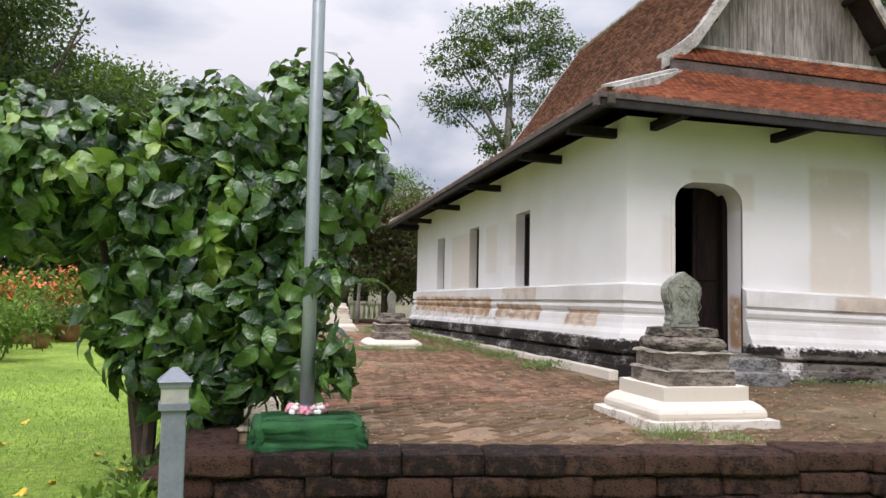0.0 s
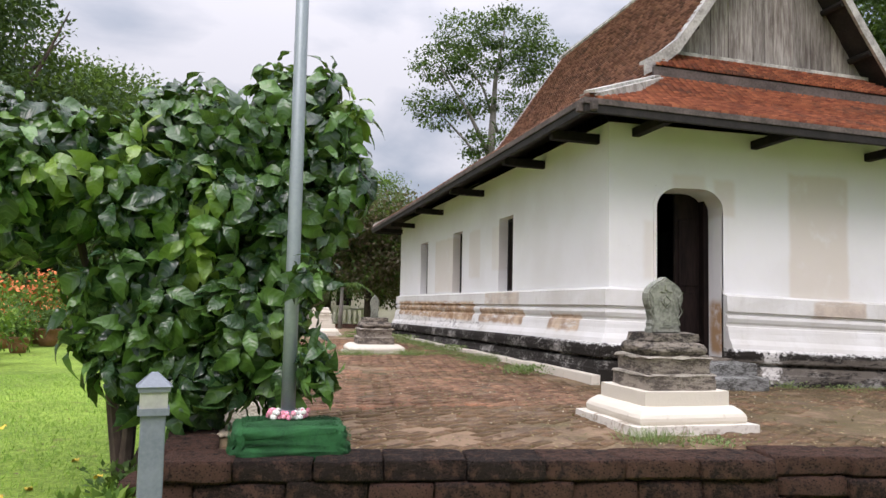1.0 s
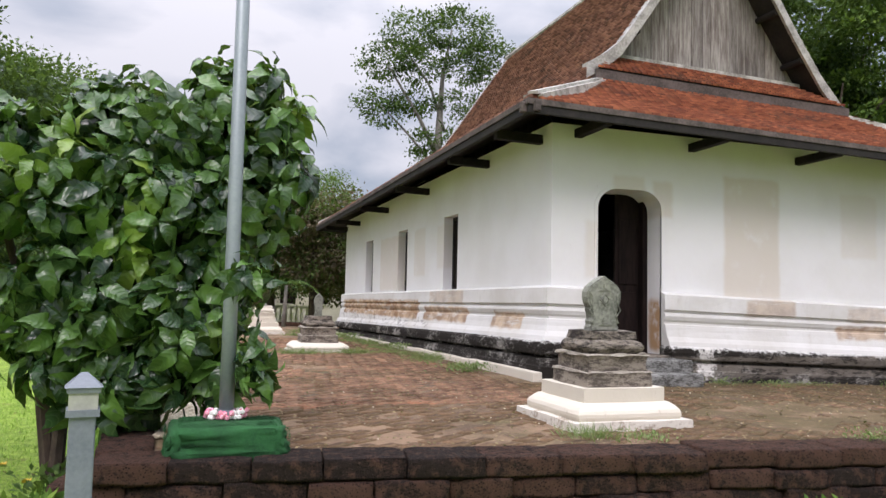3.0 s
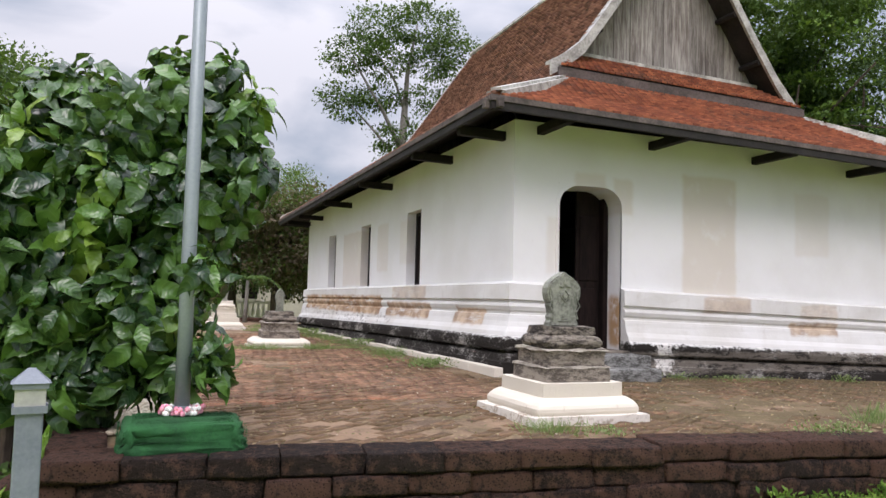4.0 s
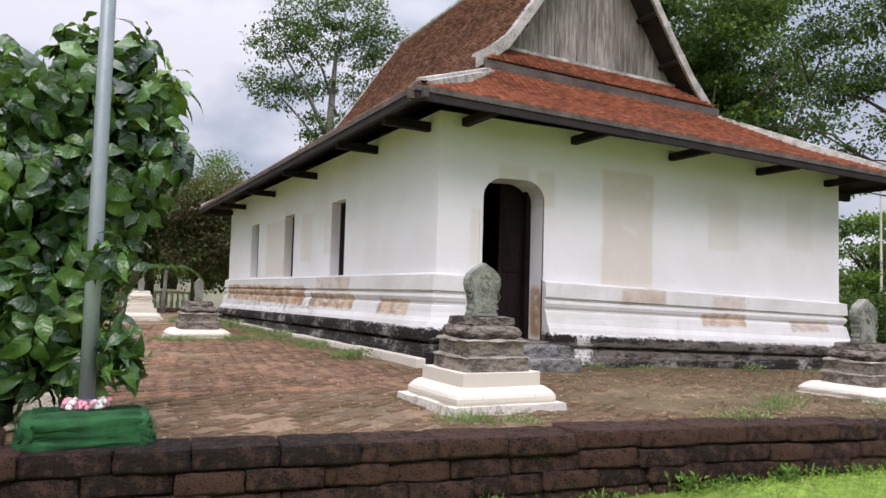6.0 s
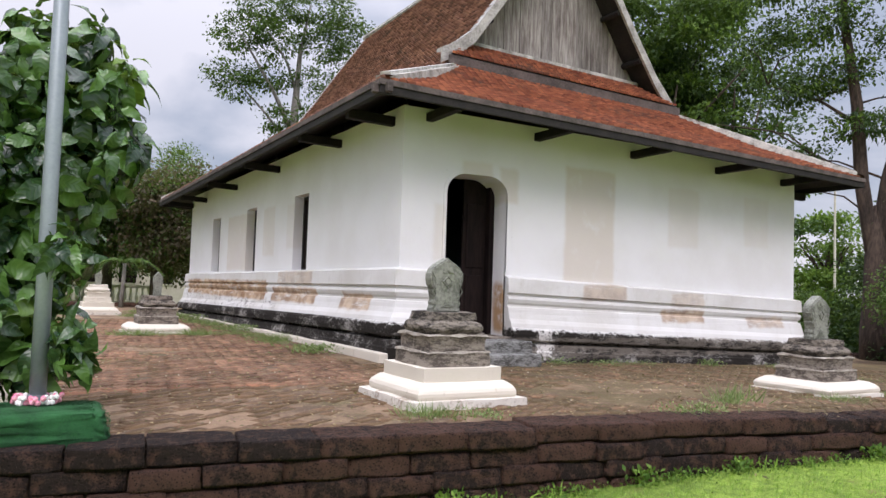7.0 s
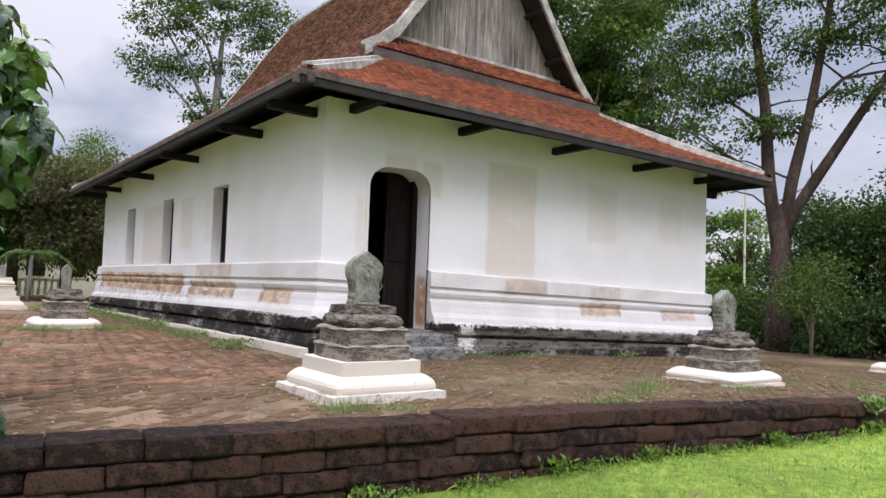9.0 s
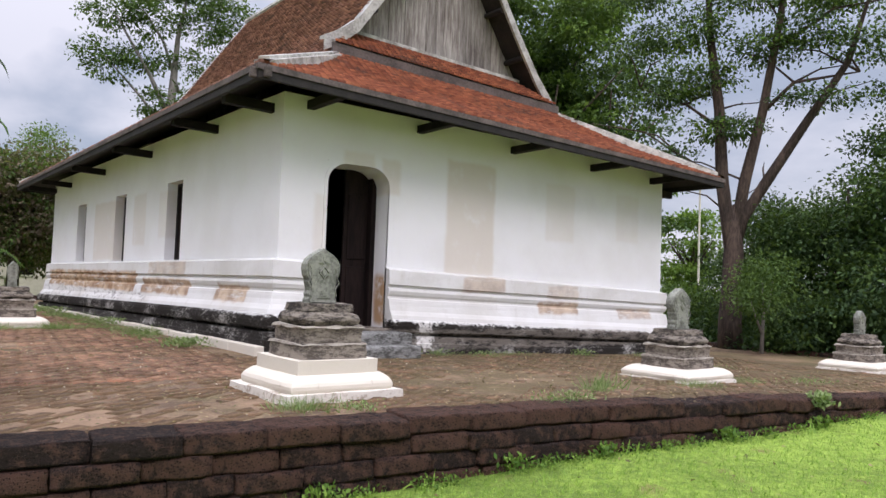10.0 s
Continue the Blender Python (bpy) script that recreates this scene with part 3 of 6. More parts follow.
def cpart(name, bm, material, label="", parent=None, smooth=False, lean=LEVEL):
    """A part of the chapel, given in the place's own metres."""
    ob = part(name, bm, material, parent or chapel, label, smooth)
    ob.matrix_parent_inverse = Matrix.Translation((-3.64, -6.36, 0)) @ lean
    if parent is not None:
        ob.matrix_parent_inverse = Matrix.Identity(4)
    return ob


def door_outline(x0, x1, z0, top, r=0.3, n=8):
    pts = [(x1, z0), (x1, top - r)]
    for k in range(1, n + 1):
        a = math.pi / 2 * k / n
        pts.append((x1 - r + r * math.cos(a), top - r * 0.85 + 0.85 * r * math.sin(a)))
    for k in range(1, n + 1):
        a = math.pi / 2 * k / n
        pts.append((x0 + r - r * math.sin(a), top - r * 0.85 + 0.85 * r * math.cos(a)))
    pts.append((x0, z0))
    return pts


def make_walls():
    bm = bmesh.new()
    top = 3.08
    outline = [(WX0, 0), (WX0, top), (WX1, top), (WX1, 0)] + door_outline(DX0, DX1, 0, DTOP)
    prism(bm, outline, lambda u, v, d: (u, d, v), WY0, WY0 + THICK)
    cpart("front_wall", bm, PLASTER, "white plastered front wall with beige repair patches")
    bm = bmesh.new()
    y0, y1 = WY0 + THICK, WY1
    wins = [(3.43, 4.13), (6.4, 7.1), (9.35, 10.1)]
    zs, zt = 1.08, 2.32
    edges = [y0] + [e for w in wins for e in w] + [y1]
    for a, b in zip(edges[::2], edges[1::2]):
        box(bm, WX0, a, 0, WX0 + THICK, b, top)
    for a, b in wins:
        box(bm, WX0, a, 0, WX0 + THICK, b, zs)
        box(bm, WX0, a, zt, WX0 + THICK, b, top)
    bmesh.ops.remove_doubles(bm, verts=bm.verts, dist=0.001)
    cpart("side_wall", bm, PLASTER, "white plastered side wall with three narrow windows")
    cpart("side_wall", boxbm(WX1 - THICK, y0, 0, WX1, y1, top), PLASTER)
    cpart("back_wall", boxbm(WX0 + THICK, WY1 - THICK, 0, WX1 - THICK, WY1, top), PLASTER)
    # floor and ceiling carry the room's shade in their colour
    cpart("inner_floor", boxbm(WX0 + THICK, y0, 0.1, WX1 - THICK, WY1 - THICK, 0.25), ROOM_SHADE)
    cpart("inner_ceiling", boxbm(WX0 + THICK - 0.05, y0 - 0.05, 2.98, WX1 - THICK + 0.05, WY1 - THICK + 0.05, 3.04), ROOM_SHADE)
    for k, (a, b) in enumerate(wins):
        w = cpart("window", boxbm(WX0 + 0.16, a, zs, WX0 + 0.22, a + 0.05, zt), DARKWOOD, "narrow window with dark wooden shutters")
        xs = WX0 + 0.16
        cpart("frame_post", boxbm(xs, b - 0.05, zs, xs + 0.06, b, zt), DARKWOOD, parent=w)
        cpart("frame_rail", boxbm(xs, a + 0.05, zt - 0.05, xs + 0.06, b - 0.05, zt), DARKWOOD, parent=w)
        cpart("frame_rail", boxbm(xs, a + 0.05, zs, xs + 0.06, b - 0.05, zs + 0.05), DARKWOOD, parent=w)
        for q in range(2):
            m0 = a + 0.052 + q * (b - a - 0.1) / 2
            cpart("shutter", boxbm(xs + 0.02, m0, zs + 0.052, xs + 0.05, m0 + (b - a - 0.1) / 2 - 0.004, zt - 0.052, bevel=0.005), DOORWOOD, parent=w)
    bm = bmesh.new()
    inner, outer = door_outline(DX0, DX1, 1.1, DTOP), door_outline(DX0 - 0.045, DX1 + 0.045, 1.1, DTOP + 0.045, 0.345)
    rings = [[bm.verts.new((u, WY0 + d, v)) for u, v in o] for o, d in ((inner, 0.02), (inner, -0.012), (outer, -0.012), (outer, 0.02))]
    for q, w in zip(rings, rings[1:]):
        for i in range(len(q) - 1):
            bm.faces.new((q[i], q[i + 1], w[i + 1], w[i]))
    bmesh.ops.recalc_face_normals(bm, faces=bm.faces)
    cpart("door_surround", bm, PLASTER)
    # door: frame, one leaf shut and one ajar
    yd = WY0 + 0.30
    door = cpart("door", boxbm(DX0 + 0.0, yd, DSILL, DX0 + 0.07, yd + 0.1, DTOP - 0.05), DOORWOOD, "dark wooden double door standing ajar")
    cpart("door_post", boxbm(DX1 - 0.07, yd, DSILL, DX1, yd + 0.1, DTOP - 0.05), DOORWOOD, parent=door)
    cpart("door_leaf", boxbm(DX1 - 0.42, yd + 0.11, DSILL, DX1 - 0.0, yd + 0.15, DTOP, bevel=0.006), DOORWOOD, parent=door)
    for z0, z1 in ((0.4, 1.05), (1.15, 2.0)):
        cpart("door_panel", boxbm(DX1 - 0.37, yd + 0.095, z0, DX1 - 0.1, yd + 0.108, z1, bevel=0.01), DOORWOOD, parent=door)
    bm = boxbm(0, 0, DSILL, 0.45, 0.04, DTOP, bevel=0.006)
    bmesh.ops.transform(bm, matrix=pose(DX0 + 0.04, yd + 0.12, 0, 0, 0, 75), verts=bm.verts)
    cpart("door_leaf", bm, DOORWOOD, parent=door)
    cpart("threshold", boxbm(DX0, WY0 - 0.2, 0, DX1, WY0 + THICK, DSILL, bevel=0.01), PED_STONE)


def sag(x, y):
    """The old base sinks away from the near corner."""
    return -0.030 * max(x - WX0, 0), -0.004 * max(y - WY0, 0)


def sweep_base(name, prof, material, label, door_gap=True, foot=1.0):
    """A moulding profile (outward, z) led round the walls with mitred corners."""
    path = []
    def run(x0, y0, x1, y1, nrm):
        n = max(2, int(math.hypot(x1 - x0, y1 - y0) / 0.5))
        return [((x0 + (x1 - x0) * k / n, y0 + (y1 - y0) * k / n), nrm) for k in range(n + 1)]
    segs = [run(DX0, WY0, WX0, WY0, (0, -1)), run(WX0, WY0, WX0, WY1, (-1, 0)), run(WX0, WY1, WX1, WY1, (0, 1)), run(WX1, WY1, WX1, WY0, (1, 0)), run(WX1, WY0, DX1, WY0, (0, -1))]
    for k, s in enumerate(segs):
        s = list(s)
        if k > 0:
            (p, n), (_, n0) = s[0], segs[k - 1][-1]
            s[0] = (p, (n[0] + n0[0], n[1] + n0[1]))
        if k < len(segs) - 1:
            s = s[:-1]
        path += s
    bm = bmesh.new()
    rows = []
    for (x, y), n in path:
        row = []
        for d, z in prof:
            sx, sy = sag(x, y)
            dz = sx * (1.25 if z < 0.6 else 1.0) + sy * (3.2 if z < 0.6 else 1.0)
            wob = 0.006 * math.sin(x * 5 + y * 3.1 + z * 9)
            row.append(bm.verts.new((x + n[0] * (d + wob * (d > 0)), y + n[1] * (d + wob * (d > 0)), z + dz)))
        rows.append(row)
    for a, b in zip(rows, rows[1:]):
        for i in range(len(prof) - 1):
            bm.faces.new((a[i], a[i + 1], b[i + 1], b[i]))
    bm.faces.new(rows[0])
    bm.faces.new(rows[-1][::-1])
    bmesh.ops.recalc_face_normals(bm, faces=bm.faces)
    return cpart(name, bm, material, label)


def make_base():
    white = [(-0.03, 1.10), (0.0, 1.10), (0.085, 1.07), (0.09, 0.885), (0.05, 0.87), (0.05, 0.845), (0.075, 0.835), (0.085, 0.80), (0.07, 0.755), (0.05, 0.73), (0.05, 0.705), (0.08, 0.695), (0.09, 0.665), (0.10, 0.62), (0.125, 0.56), (0.17, 0.50), (0.185, 0.45), (-0.03, 0.45)]
    sweep_base("base_moulding", white, MOULDING, "white plaster base moulding stained with rust")
    dark = [(-0.03, 0.449), (0.19, 0.449), (0.225, 0.42), (0.235, 0.37), (0.225, 0.30), (0.215, 0.285), (0.11, 0.278), (0.11, 0.25), (0.185, 0.243), (0.195, 0.215), (0.205, 0.16), (0.225, 0.145), (0.235, -0.2), (-0.03, -0.2)]
    sweep_base("plinth", dark, PLINTH, "blackened stone plinth with flaking limewash")
    r = random.Random(5)
    y = WY0 - 0.28
    while y < WY1:
        w = r.uniform(0.5, 0.9)
        bm = boxbm(WX0 - 0.36 + r.uniform(-0.01, 0.01), y, -0.1, WX0 - 0.238, y + w - 0.006, 0.085 - 0.006 * y + r.uniform(-0.008, 0.008), bevel=0.012)
        cpart("kerb_stone", bm, PED_WHITE, "narrow limewashed kerb stone")
        y += w
    steps = tagged(empty("door_step", 0.99, -0.45, 0), "worn grey masonry steps below the chapel door", "step")
    for a in (boxbm(-0.62, -0.42, -0.05, 0.36, 0.1, 0.12, bevel=0.03), boxbm(-0.5, -0.12, -0.05, 0.44, 0.32, 0.25, bevel=0.03)):
        part("tread", a, STEP_STONE, steps)


def prof_z(x):
    x = x if x <= MID else MID - (x - MID) * (MID - EX0) / (EX1 - MID)
    for (a, za), (b, zb) in zip(PROFILE, PROFILE[1:]):
        if x <= b:
            return za + (zb - za) * (x - a) / (b - a)
    return PROFILE[-1][1]


def arc_points(step, x_end):
    """Points down the slope at even steps of its length: x, z and the way down."""
    fine = [EX0 + (x_end - EX0) * k / 400 for k in range(401)]
    out, acc, last = [], 0.0, None
    for x in fine:
        z = prof_z(x)
        if last is not None:
            acc += math.hypot(x - last[0], z - last[1])
        if last is None or acc >= step:
            acc = 0.0
            out.append((x, z))
        last = (x, z)
    return out


TILE_V = np.array([(-0.5, 1.25, 0.0), (0.5, 1.25, 0.0), (0.5, 0.25, 0.10), (0.22, 0.0, 0.13), (-0.22, 0.0, 0.13), (-0.5, 0.25, 0.10), (0.5, 0.25, -0.02), (0.22, 0.0, 0.0), (-0.22, 0.0, 0.0), (-0.5, 0.25, -0.02)])
TILE_F = np.array([(0, 5, 2, 1), (5, 4, 3, 2), (3, 4, 8, 7), (4, 5, 9, 8), (2, 3, 7, 6)])


def roof_tiles(slope, rows, span, size):
    """Places and axes of tiles on one slope. slope: 'left', 'right', 'front' or 'back'."""
    places, axes = [], []
    for i, (x, z) in enumerate(rows):
        e = 0.02
        dz = (prof_z(x + e) - prof_z(x - e)) / (2 * e) if x > EX0 + e else (prof_z(x + e) - prof_z(x)) / e
        run = Vector((1, 0, dz)).normalized()
        a, b = span(x)
        s = a + (size / 2 if i % 2 else 0)
        while s < b:
            jit = rng.normal(0, 0.012)
            if slope == "left":
                p, up, side = (x, s, z), (run.x, 0, run.z), (0, -1, 0)
            elif slope == "right":
                p, up, side = (across(x), s, z), (-run.x, 0, run.z), (0, 1, 0)
            elif slope == "front":
                p, up, side = (s, x - EX0 + EY0, z), (0, run.x, run.z), (1, 0, 0)
            else:
                p, up, side = (s, EY1 - (x - EX0) * BACK_RATE, z), (0, -run.x * BACK_RATE, run.z), (-1, 0, 0)
            up, side = Vector(up).normalized(), Vector(side)
            side = (side + up * jit * 3).normalized()
            up = (up - side * up.dot(side)).normalized()
            nrm = side.cross(up)
            places.append((p[0] + nrm.x * (0.012 + 0.008 * rng.random()), p[1] + nrm.y * 0.012, p[2] + nrm.z * (0.012 + 0.008 * rng.random())))
            axes.append(np.array([side, up, nrm]).T)
            s += size
    return np.array(places), np.array(axes)


def rpart(name, bm, material, label="", parent=None, smooth=False):
    return cpart(name, bm, material, label, parent, smooth, SETTLED)


def make_roof():
    # boarded roof shell under the tiles
    def shell(name, sgn):
        bm = bmesh.new()
        xs = [EX0, 0.3, 0.9, HIP_X, 1.75, 2.0, 2.25, 2.5, 2.8, 3.1, 3.4, MID]
        rows = []
        for x in xs:
            inset = min(x - EX0, HIP_RUN)
            a, b = EY0 + inset, EY1 - inset * BACK_RATE
            if x >= HIP_X:
                a, b = VERGE_Y, BACK_VERGE
            xx = x if sgn > 0 else across(x)
            z = prof_z(x)
            rows.append([bm.verts.new((xx, yy, z - d)) for d in (0.0, 0.07) for yy in (a, b)])
        for p, q in zip(rows, rows[1:]):
            bm.faces.new((p[0], p[1], q[1], q[0]))
            bm.faces.new((p[2], q[2], q[3], p[3]))
            bm.faces.new((p[0], q[0], q[2], p[2]))
            bm.faces.new((p[1], p[3], q[3], q[1]))
        bmesh.ops.recalc_face_normals(bm, faces=bm.faces)
        return rpart(name, bm, DARKWOOD)
    roofs = {"left": shell("roof_slope", 1), "right": shell("roof_slope", -1)}
    for key, ys in (("front", (EY0, EY0 + HIP_RUN, 1)), ("back", (EY1, EY1 - HIP_RUN, -BACK_RATE))):
        bm = bmesh.new()
        rows = []
        for k in range(7):
            f = k / 6
            x = EX0 + HIP_RUN * f
            y = ys[0] + ys[2] * HIP_RUN * f
            rows.append([bm.verts.new((xx, y, prof_z(x) - d)) for d in (0.0, 0.07) for xx in (x, across(x))])
        for p, q in zip(rows, rows[1:]):
            bm.faces.new((p[0], p[1], q[1], q[0]))
            bm.faces.new((p[2], q[2], q[3], p[3]))
        bmesh.ops.recalc_face_normals(bm, faces=bm.faces)
        roofs[key] = rpart("skirt_roof", bm, DARKWOOD)
    rows = arc_points(0.085, MID - 0.02)
    low = [r for r in rows if r[0] < HIP_X]
    size = 0.105
    def side_span(x):
        i = min(x - EX0, HIP_RUN)
        return (EY0 + i, EY1 - i * BACK_RATE) if x < HIP_X else (VERGE_Y + 0.06, BACK_VERGE - 0.06)
    def end_span(x):
        return (x + 0.05, across(x) - 0.05)
    lone = raw_mesh("roof_tile", TILE_V * np.array([size * 0.95, 0.105, 0.3]), TILE_F, TILE_RED)
    for key, rr, sp, mat in (("left", rows, side_span, TILE_BROWN), ("right", rows, side_span, TILE_BROWN), ("front", low, end_span, TILE_RED), ("back", low, end_span, TILE_RED)):
        p, a = roof_tiles(key, rr, sp, size)
        if key == "front":
            near = np.argsort(p[:, 0] + 3 * p[:, 1])[:290]
            for i in near:
                ob = new("roof_tile", lone)
                m = Matrix(a[i].tolist()).to_4x4()
                m.translation = Vector(p[i])
                ob.matrix_basis = m
                ob.parent = roofs[key]
            keep = np.ones(len(p), bool)
            keep[near] = False
            p, a = p[keep], a[keep]
        me = stamped("roof_tiles", TILE_V * np.array([size * 0.95, 0.105, 0.3]), TILE_F, p, a, np.ones(len(p)), mat)
        tagged(rpart("roof_tiles", me, mat, "rows of small weathered clay roof tiles", parent=roofs[key]), kind="stuff")
    # eave boards
    z0, z1 = EZ - 0.125, EZ + 0.02
    rpart("eave_board", boxbm(EX0 - 0.03, EY0 - 0.03, z0, EX1 + 0.03, EY0 + 0.02, z1, bevel=0.006), DARKWOOD, "dark weathered eave board")
    rpart("eave_board", boxbm(EX0 - 0.03, EY0 + 0.022, z0, EX0 + 0.02, EY1 - 0.022, z1, bevel=0.006), DARKWOOD)
    rpart("eave_board", boxbm(EX1 - 0.02, EY0 + 0.022, z0, EX1 + 0.03, EY1 - 0.022, z1, bevel=0.006), DARKWOOD)
    rpart("eave_board", boxbm(EX0 - 0.03, EY1 - 0.02, z0, EX1 + 0.03, EY1 + 0.03, z1, bevel=0.006), DARKWOOD)
    for a in ((EX0 - 0.045, EY0 - 0.045, EX1 + 0.045, EY0 - 0.031), (EX0 - 0.045, EY0 - 0.03, EX0 - 0.031, EY1 + 0.03), (EX1 + 0.031, EY0 - 0.03, EX1 + 0.045, EY1 + 0.03)):
        rpart("eave_batten", boxbm(a[0], a[1], z1 - 0.055, a[2], a[3], z1 + 0.012, bevel=0.004), TIERWOOD, "weathered batten on the eave board")
    for x0, y0 in ((EX0 - 0.06, EY0 + 0.05), (EX0 + 0.05, EY0 - 0.075)):
        rpart("beam_end", boxbm(x0 - 0.03, y0 - 0.03, z0 + 0.01, x0 + 0.04, y0 + 0.04, z1 - 0.02, bevel=0.01), TIERWOOD, "weathered beam end at the eave corner")
    # brackets that carry the eaves
    for x in (0.25, 1.91, 3.65, 5.45, 7.05):
        rpart("bracket", boxbm(x - 0.05, EY0 + 0.03, 2.945, x + 0.05, WY0 + 0.02, 3.05, bevel=0.008), BLACKWOOD)
    for y in (0.40, 2.15, 5.05, 8.0, 10.9, 12.5):
        rpart("bracket", boxbm(EX0 + 0.03, y - 0.05, 2.885, WX0 + 0.02, y + 0.05, 3.0, bevel=0.008), BLACKWOOD)
        rpart("bracket", boxbm(WX1 - 0.02, y - 0.05, 2.83, EX1 - 0.03, y + 0.05, 2.953, bevel=0.008), BLACKWOOD)
    # mortar caps on the hips
    for sx, sy in ((0, 0), (1, 0), (0, 1), (1, 1)):
        def at(f):
            x = EX0 + HIP_RUN * f
            y = EY1 - HIP_RUN * f * BACK_RATE if sy else EY0 + HIP_RUN * f
            return Vector((across(x) if sx else x, y, 3.13 + 1.04 * f))
        bm = bmesh.new()
        rows_c = []
        for k in range(9):
            f = 0.035 + k / 8 * 0.965
            c = at(f)
            d = (at(0.6) - at(0.4)).normalized()
            side = d.cross(Vector((0, 0, 1))).normalized()
            up = side.cross(d)
            rows_c.append([bm.verts.new(c + side * u + up * v) for u, v in ((-0.12, -0.1), (-0.115, 0.02), (-0.065, 0.025), (-0.06, 0.06), (0.06, 0.06), (0.065, 0.025), (0.115, 0.02), (0.12, -0.1))])
        for a, b in zip(rows_c, rows_c[1:]):
            for i in range(7):
                bm.faces.new((a[i], a[i + 1], b[i + 1], b[i]))
        bm.faces.new(rows_c[0])
        bm.faces.new(rows_c[-1][::-1])
        bmesh.ops.recalc_face_normals(bm, faces=bm.faces)
        rpart("hip_cap", bm, MORTAR, "pale limewashed mortar hip cap")
    # both gables
    for front in (True, False):
        def fy(y):
            return y if front else BACK_VERGE + VERGE_Y - y
        xl, xr = 1.24, across(1.30)
        def sill_x(u, d):
            lap = 0.03 + 0.46 * max(0.0, (u - TIER_Y) / (GABLE_Y - TIER_Y))
            return xr - lap if d else xl + lap
        y0, y1 = sorted((fy(TIER_Y - 0.05), fy(TIER_Y)))
        rpart("tier_board", boxbm(xl, y0, 4.17, xr, y1, 4.35, bevel=0.006), TIERWOOD, "brown board under the gable tiles")
        bm = bmesh.new()
        prism(bm, [(TIER_Y - 0.04, 4.28), (TIER_Y - 0.04, 4.35), (GABLE_Y, 4.80), (GABLE_Y, 4.28)], lambda u, v, d: (sill_x(u, d), fy(u), v), 0, 1)
        sill = rpart("gable_sill_roof", bm, DARKWOOD)
        pl, ax = [], []
        up = Vector((0, GABLE_Y - TIER_Y + 0.04, 0.45)).normalized()
        if not front:
            up.y = -up.y
        for k in range(7):
            x = xl + 0.08 + 0.075 * k + (0.05 if k % 2 else 0)
            while x < xr - 0.08 - 0.075 * k:
                side = Vector((1 if front else -1, 0, 0))
                n = side.cross(up)
                q = Vector((x, fy(TIER_Y - 0.06), 4.355)) + up * 0.1 * k + n * 0.012
                pl.append(q[:])
                ax.append(np.array([side, up, n]).T)
                x += 0.105
        me = stamped("gable_sill_tiles", TILE_V * np.array([0.1, 0.12, 0.3]), TILE_F, np.array(pl), np.array(ax), np.ones(len(pl)), TILE_RED)
        tagged(rpart("gable_sill_tiles", me, TILE_RED, "orange clay tiles below the gable", parent=sill), kind="stuff")
        g0, g1 = sorted((fy(GABLE_Y - 0.10), fy(GABLE_Y - 0.02)))
        rpart("gable_cap", boxbm(xl + 0.5, g0, 4.77, xr - 0.5, g1, 4.84, bevel=0.015), MORTAR, "limewashed mortar strip below the planks")
        # planks
        r = random.Random(11)
        x = 1.6
        while x < across(1.6):
            w = r.uniform(0.15, 0.24)
            xa, xb = x, min(x + w, across(1.6)) - 0.006
            tops = [prof_z(q) - 0.09 for q in (xa, xb)]
            ym = r.uniform(-0.008, 0.008)
            if min(tops) > 4.74:
                bm = bmesh.new()
                outline = [(xa, 4.72), (xb, 4.72), (xb, tops[1])] + ([(MID, prof_z(MID) - 0.09)] if xa < MID < xb else []) + [(xa, tops[0])]
                prism(bm, outline, lambda u, v, d: (u, d, v), fy(GABLE_Y) + ym, fy(GABLE_Y) + ym + (0.03 if front else -0.03))
                rpart("gable_plank", bm, PLANK)
            x += w
        # bargeboards
        for sgn in (1, -1):
            bm = bmesh.new()
            xs = [1.18 if sgn > 0 else 1.06, 1.32, 1.5, 1.74, 2.0, 2.25, 2.5, 2.8, 3.1, 3.4, MID]
            rws = []
            for x in xs:
                zz = prof_z(x) if x >= 1.74 else 4.82 - (1.74 - x) * (0.95 if sgn > 0 else 1.08) + (0.40 if sgn > 0 else 0.0) * (1.74 - x) ** 2
                xx = x if sgn > 0 else across(x)
                d = 0.16
                rws.append([bm.verts.new((xx, fy(yy), zz + h)) for yy, h in ((VERGE_Y - 0.08, 0.07), (VERGE_Y + 0.1, 0.075), (VERGE_Y + 0.1, 0.03), (VERGE_Y - 0.03, 0.0), (VERGE_Y - 0.03, -d), (VERGE_Y - 0.08, -d))])
            for a, b in zip(rws, rws[1:]):
                for i in range(6):
                    bm.faces.new((a[i], a[(i + 1) % 6], b[(i + 1) % 6], b[i]))
            bm.faces.new(rws[0])
            bm.faces.new(rws[-1][::-1])
            bmesh.ops.recalc_face_normals(bm, faces=bm.faces)
            rpart("bargeboard", bm, GREYWOOD, "silvered curved bargeboard")
            for x in (1.62, 2.05, 2.55, 3.15):
                xx = x if sgn > 0 else across(x)
                bm = bmesh.new()
                tube(bm, [(xx, fy(VERGE_Y - 0.02), prof_z(x) - 0.15), (xx, fy(GABLE_Y), prof_z(x) - 0.15)], [0.055, 0.055], 8)
                rpart("purlin", bm, DARKWOOD, "round log purlin under the verge")
    bm = bmesh.new()
    tube(bm, [(MID, VERGE_Y - 0.05, 7.57), (MID, 6.4, 7.53), (MID, BACK_VERGE + 0.05, 7.57)], [0.09, 0.09, 0.09], 8)
    rpart("ridge_cap", bm, MORTAR, "mortar ridge cap")


make_walls()
make_base()
make_roof()


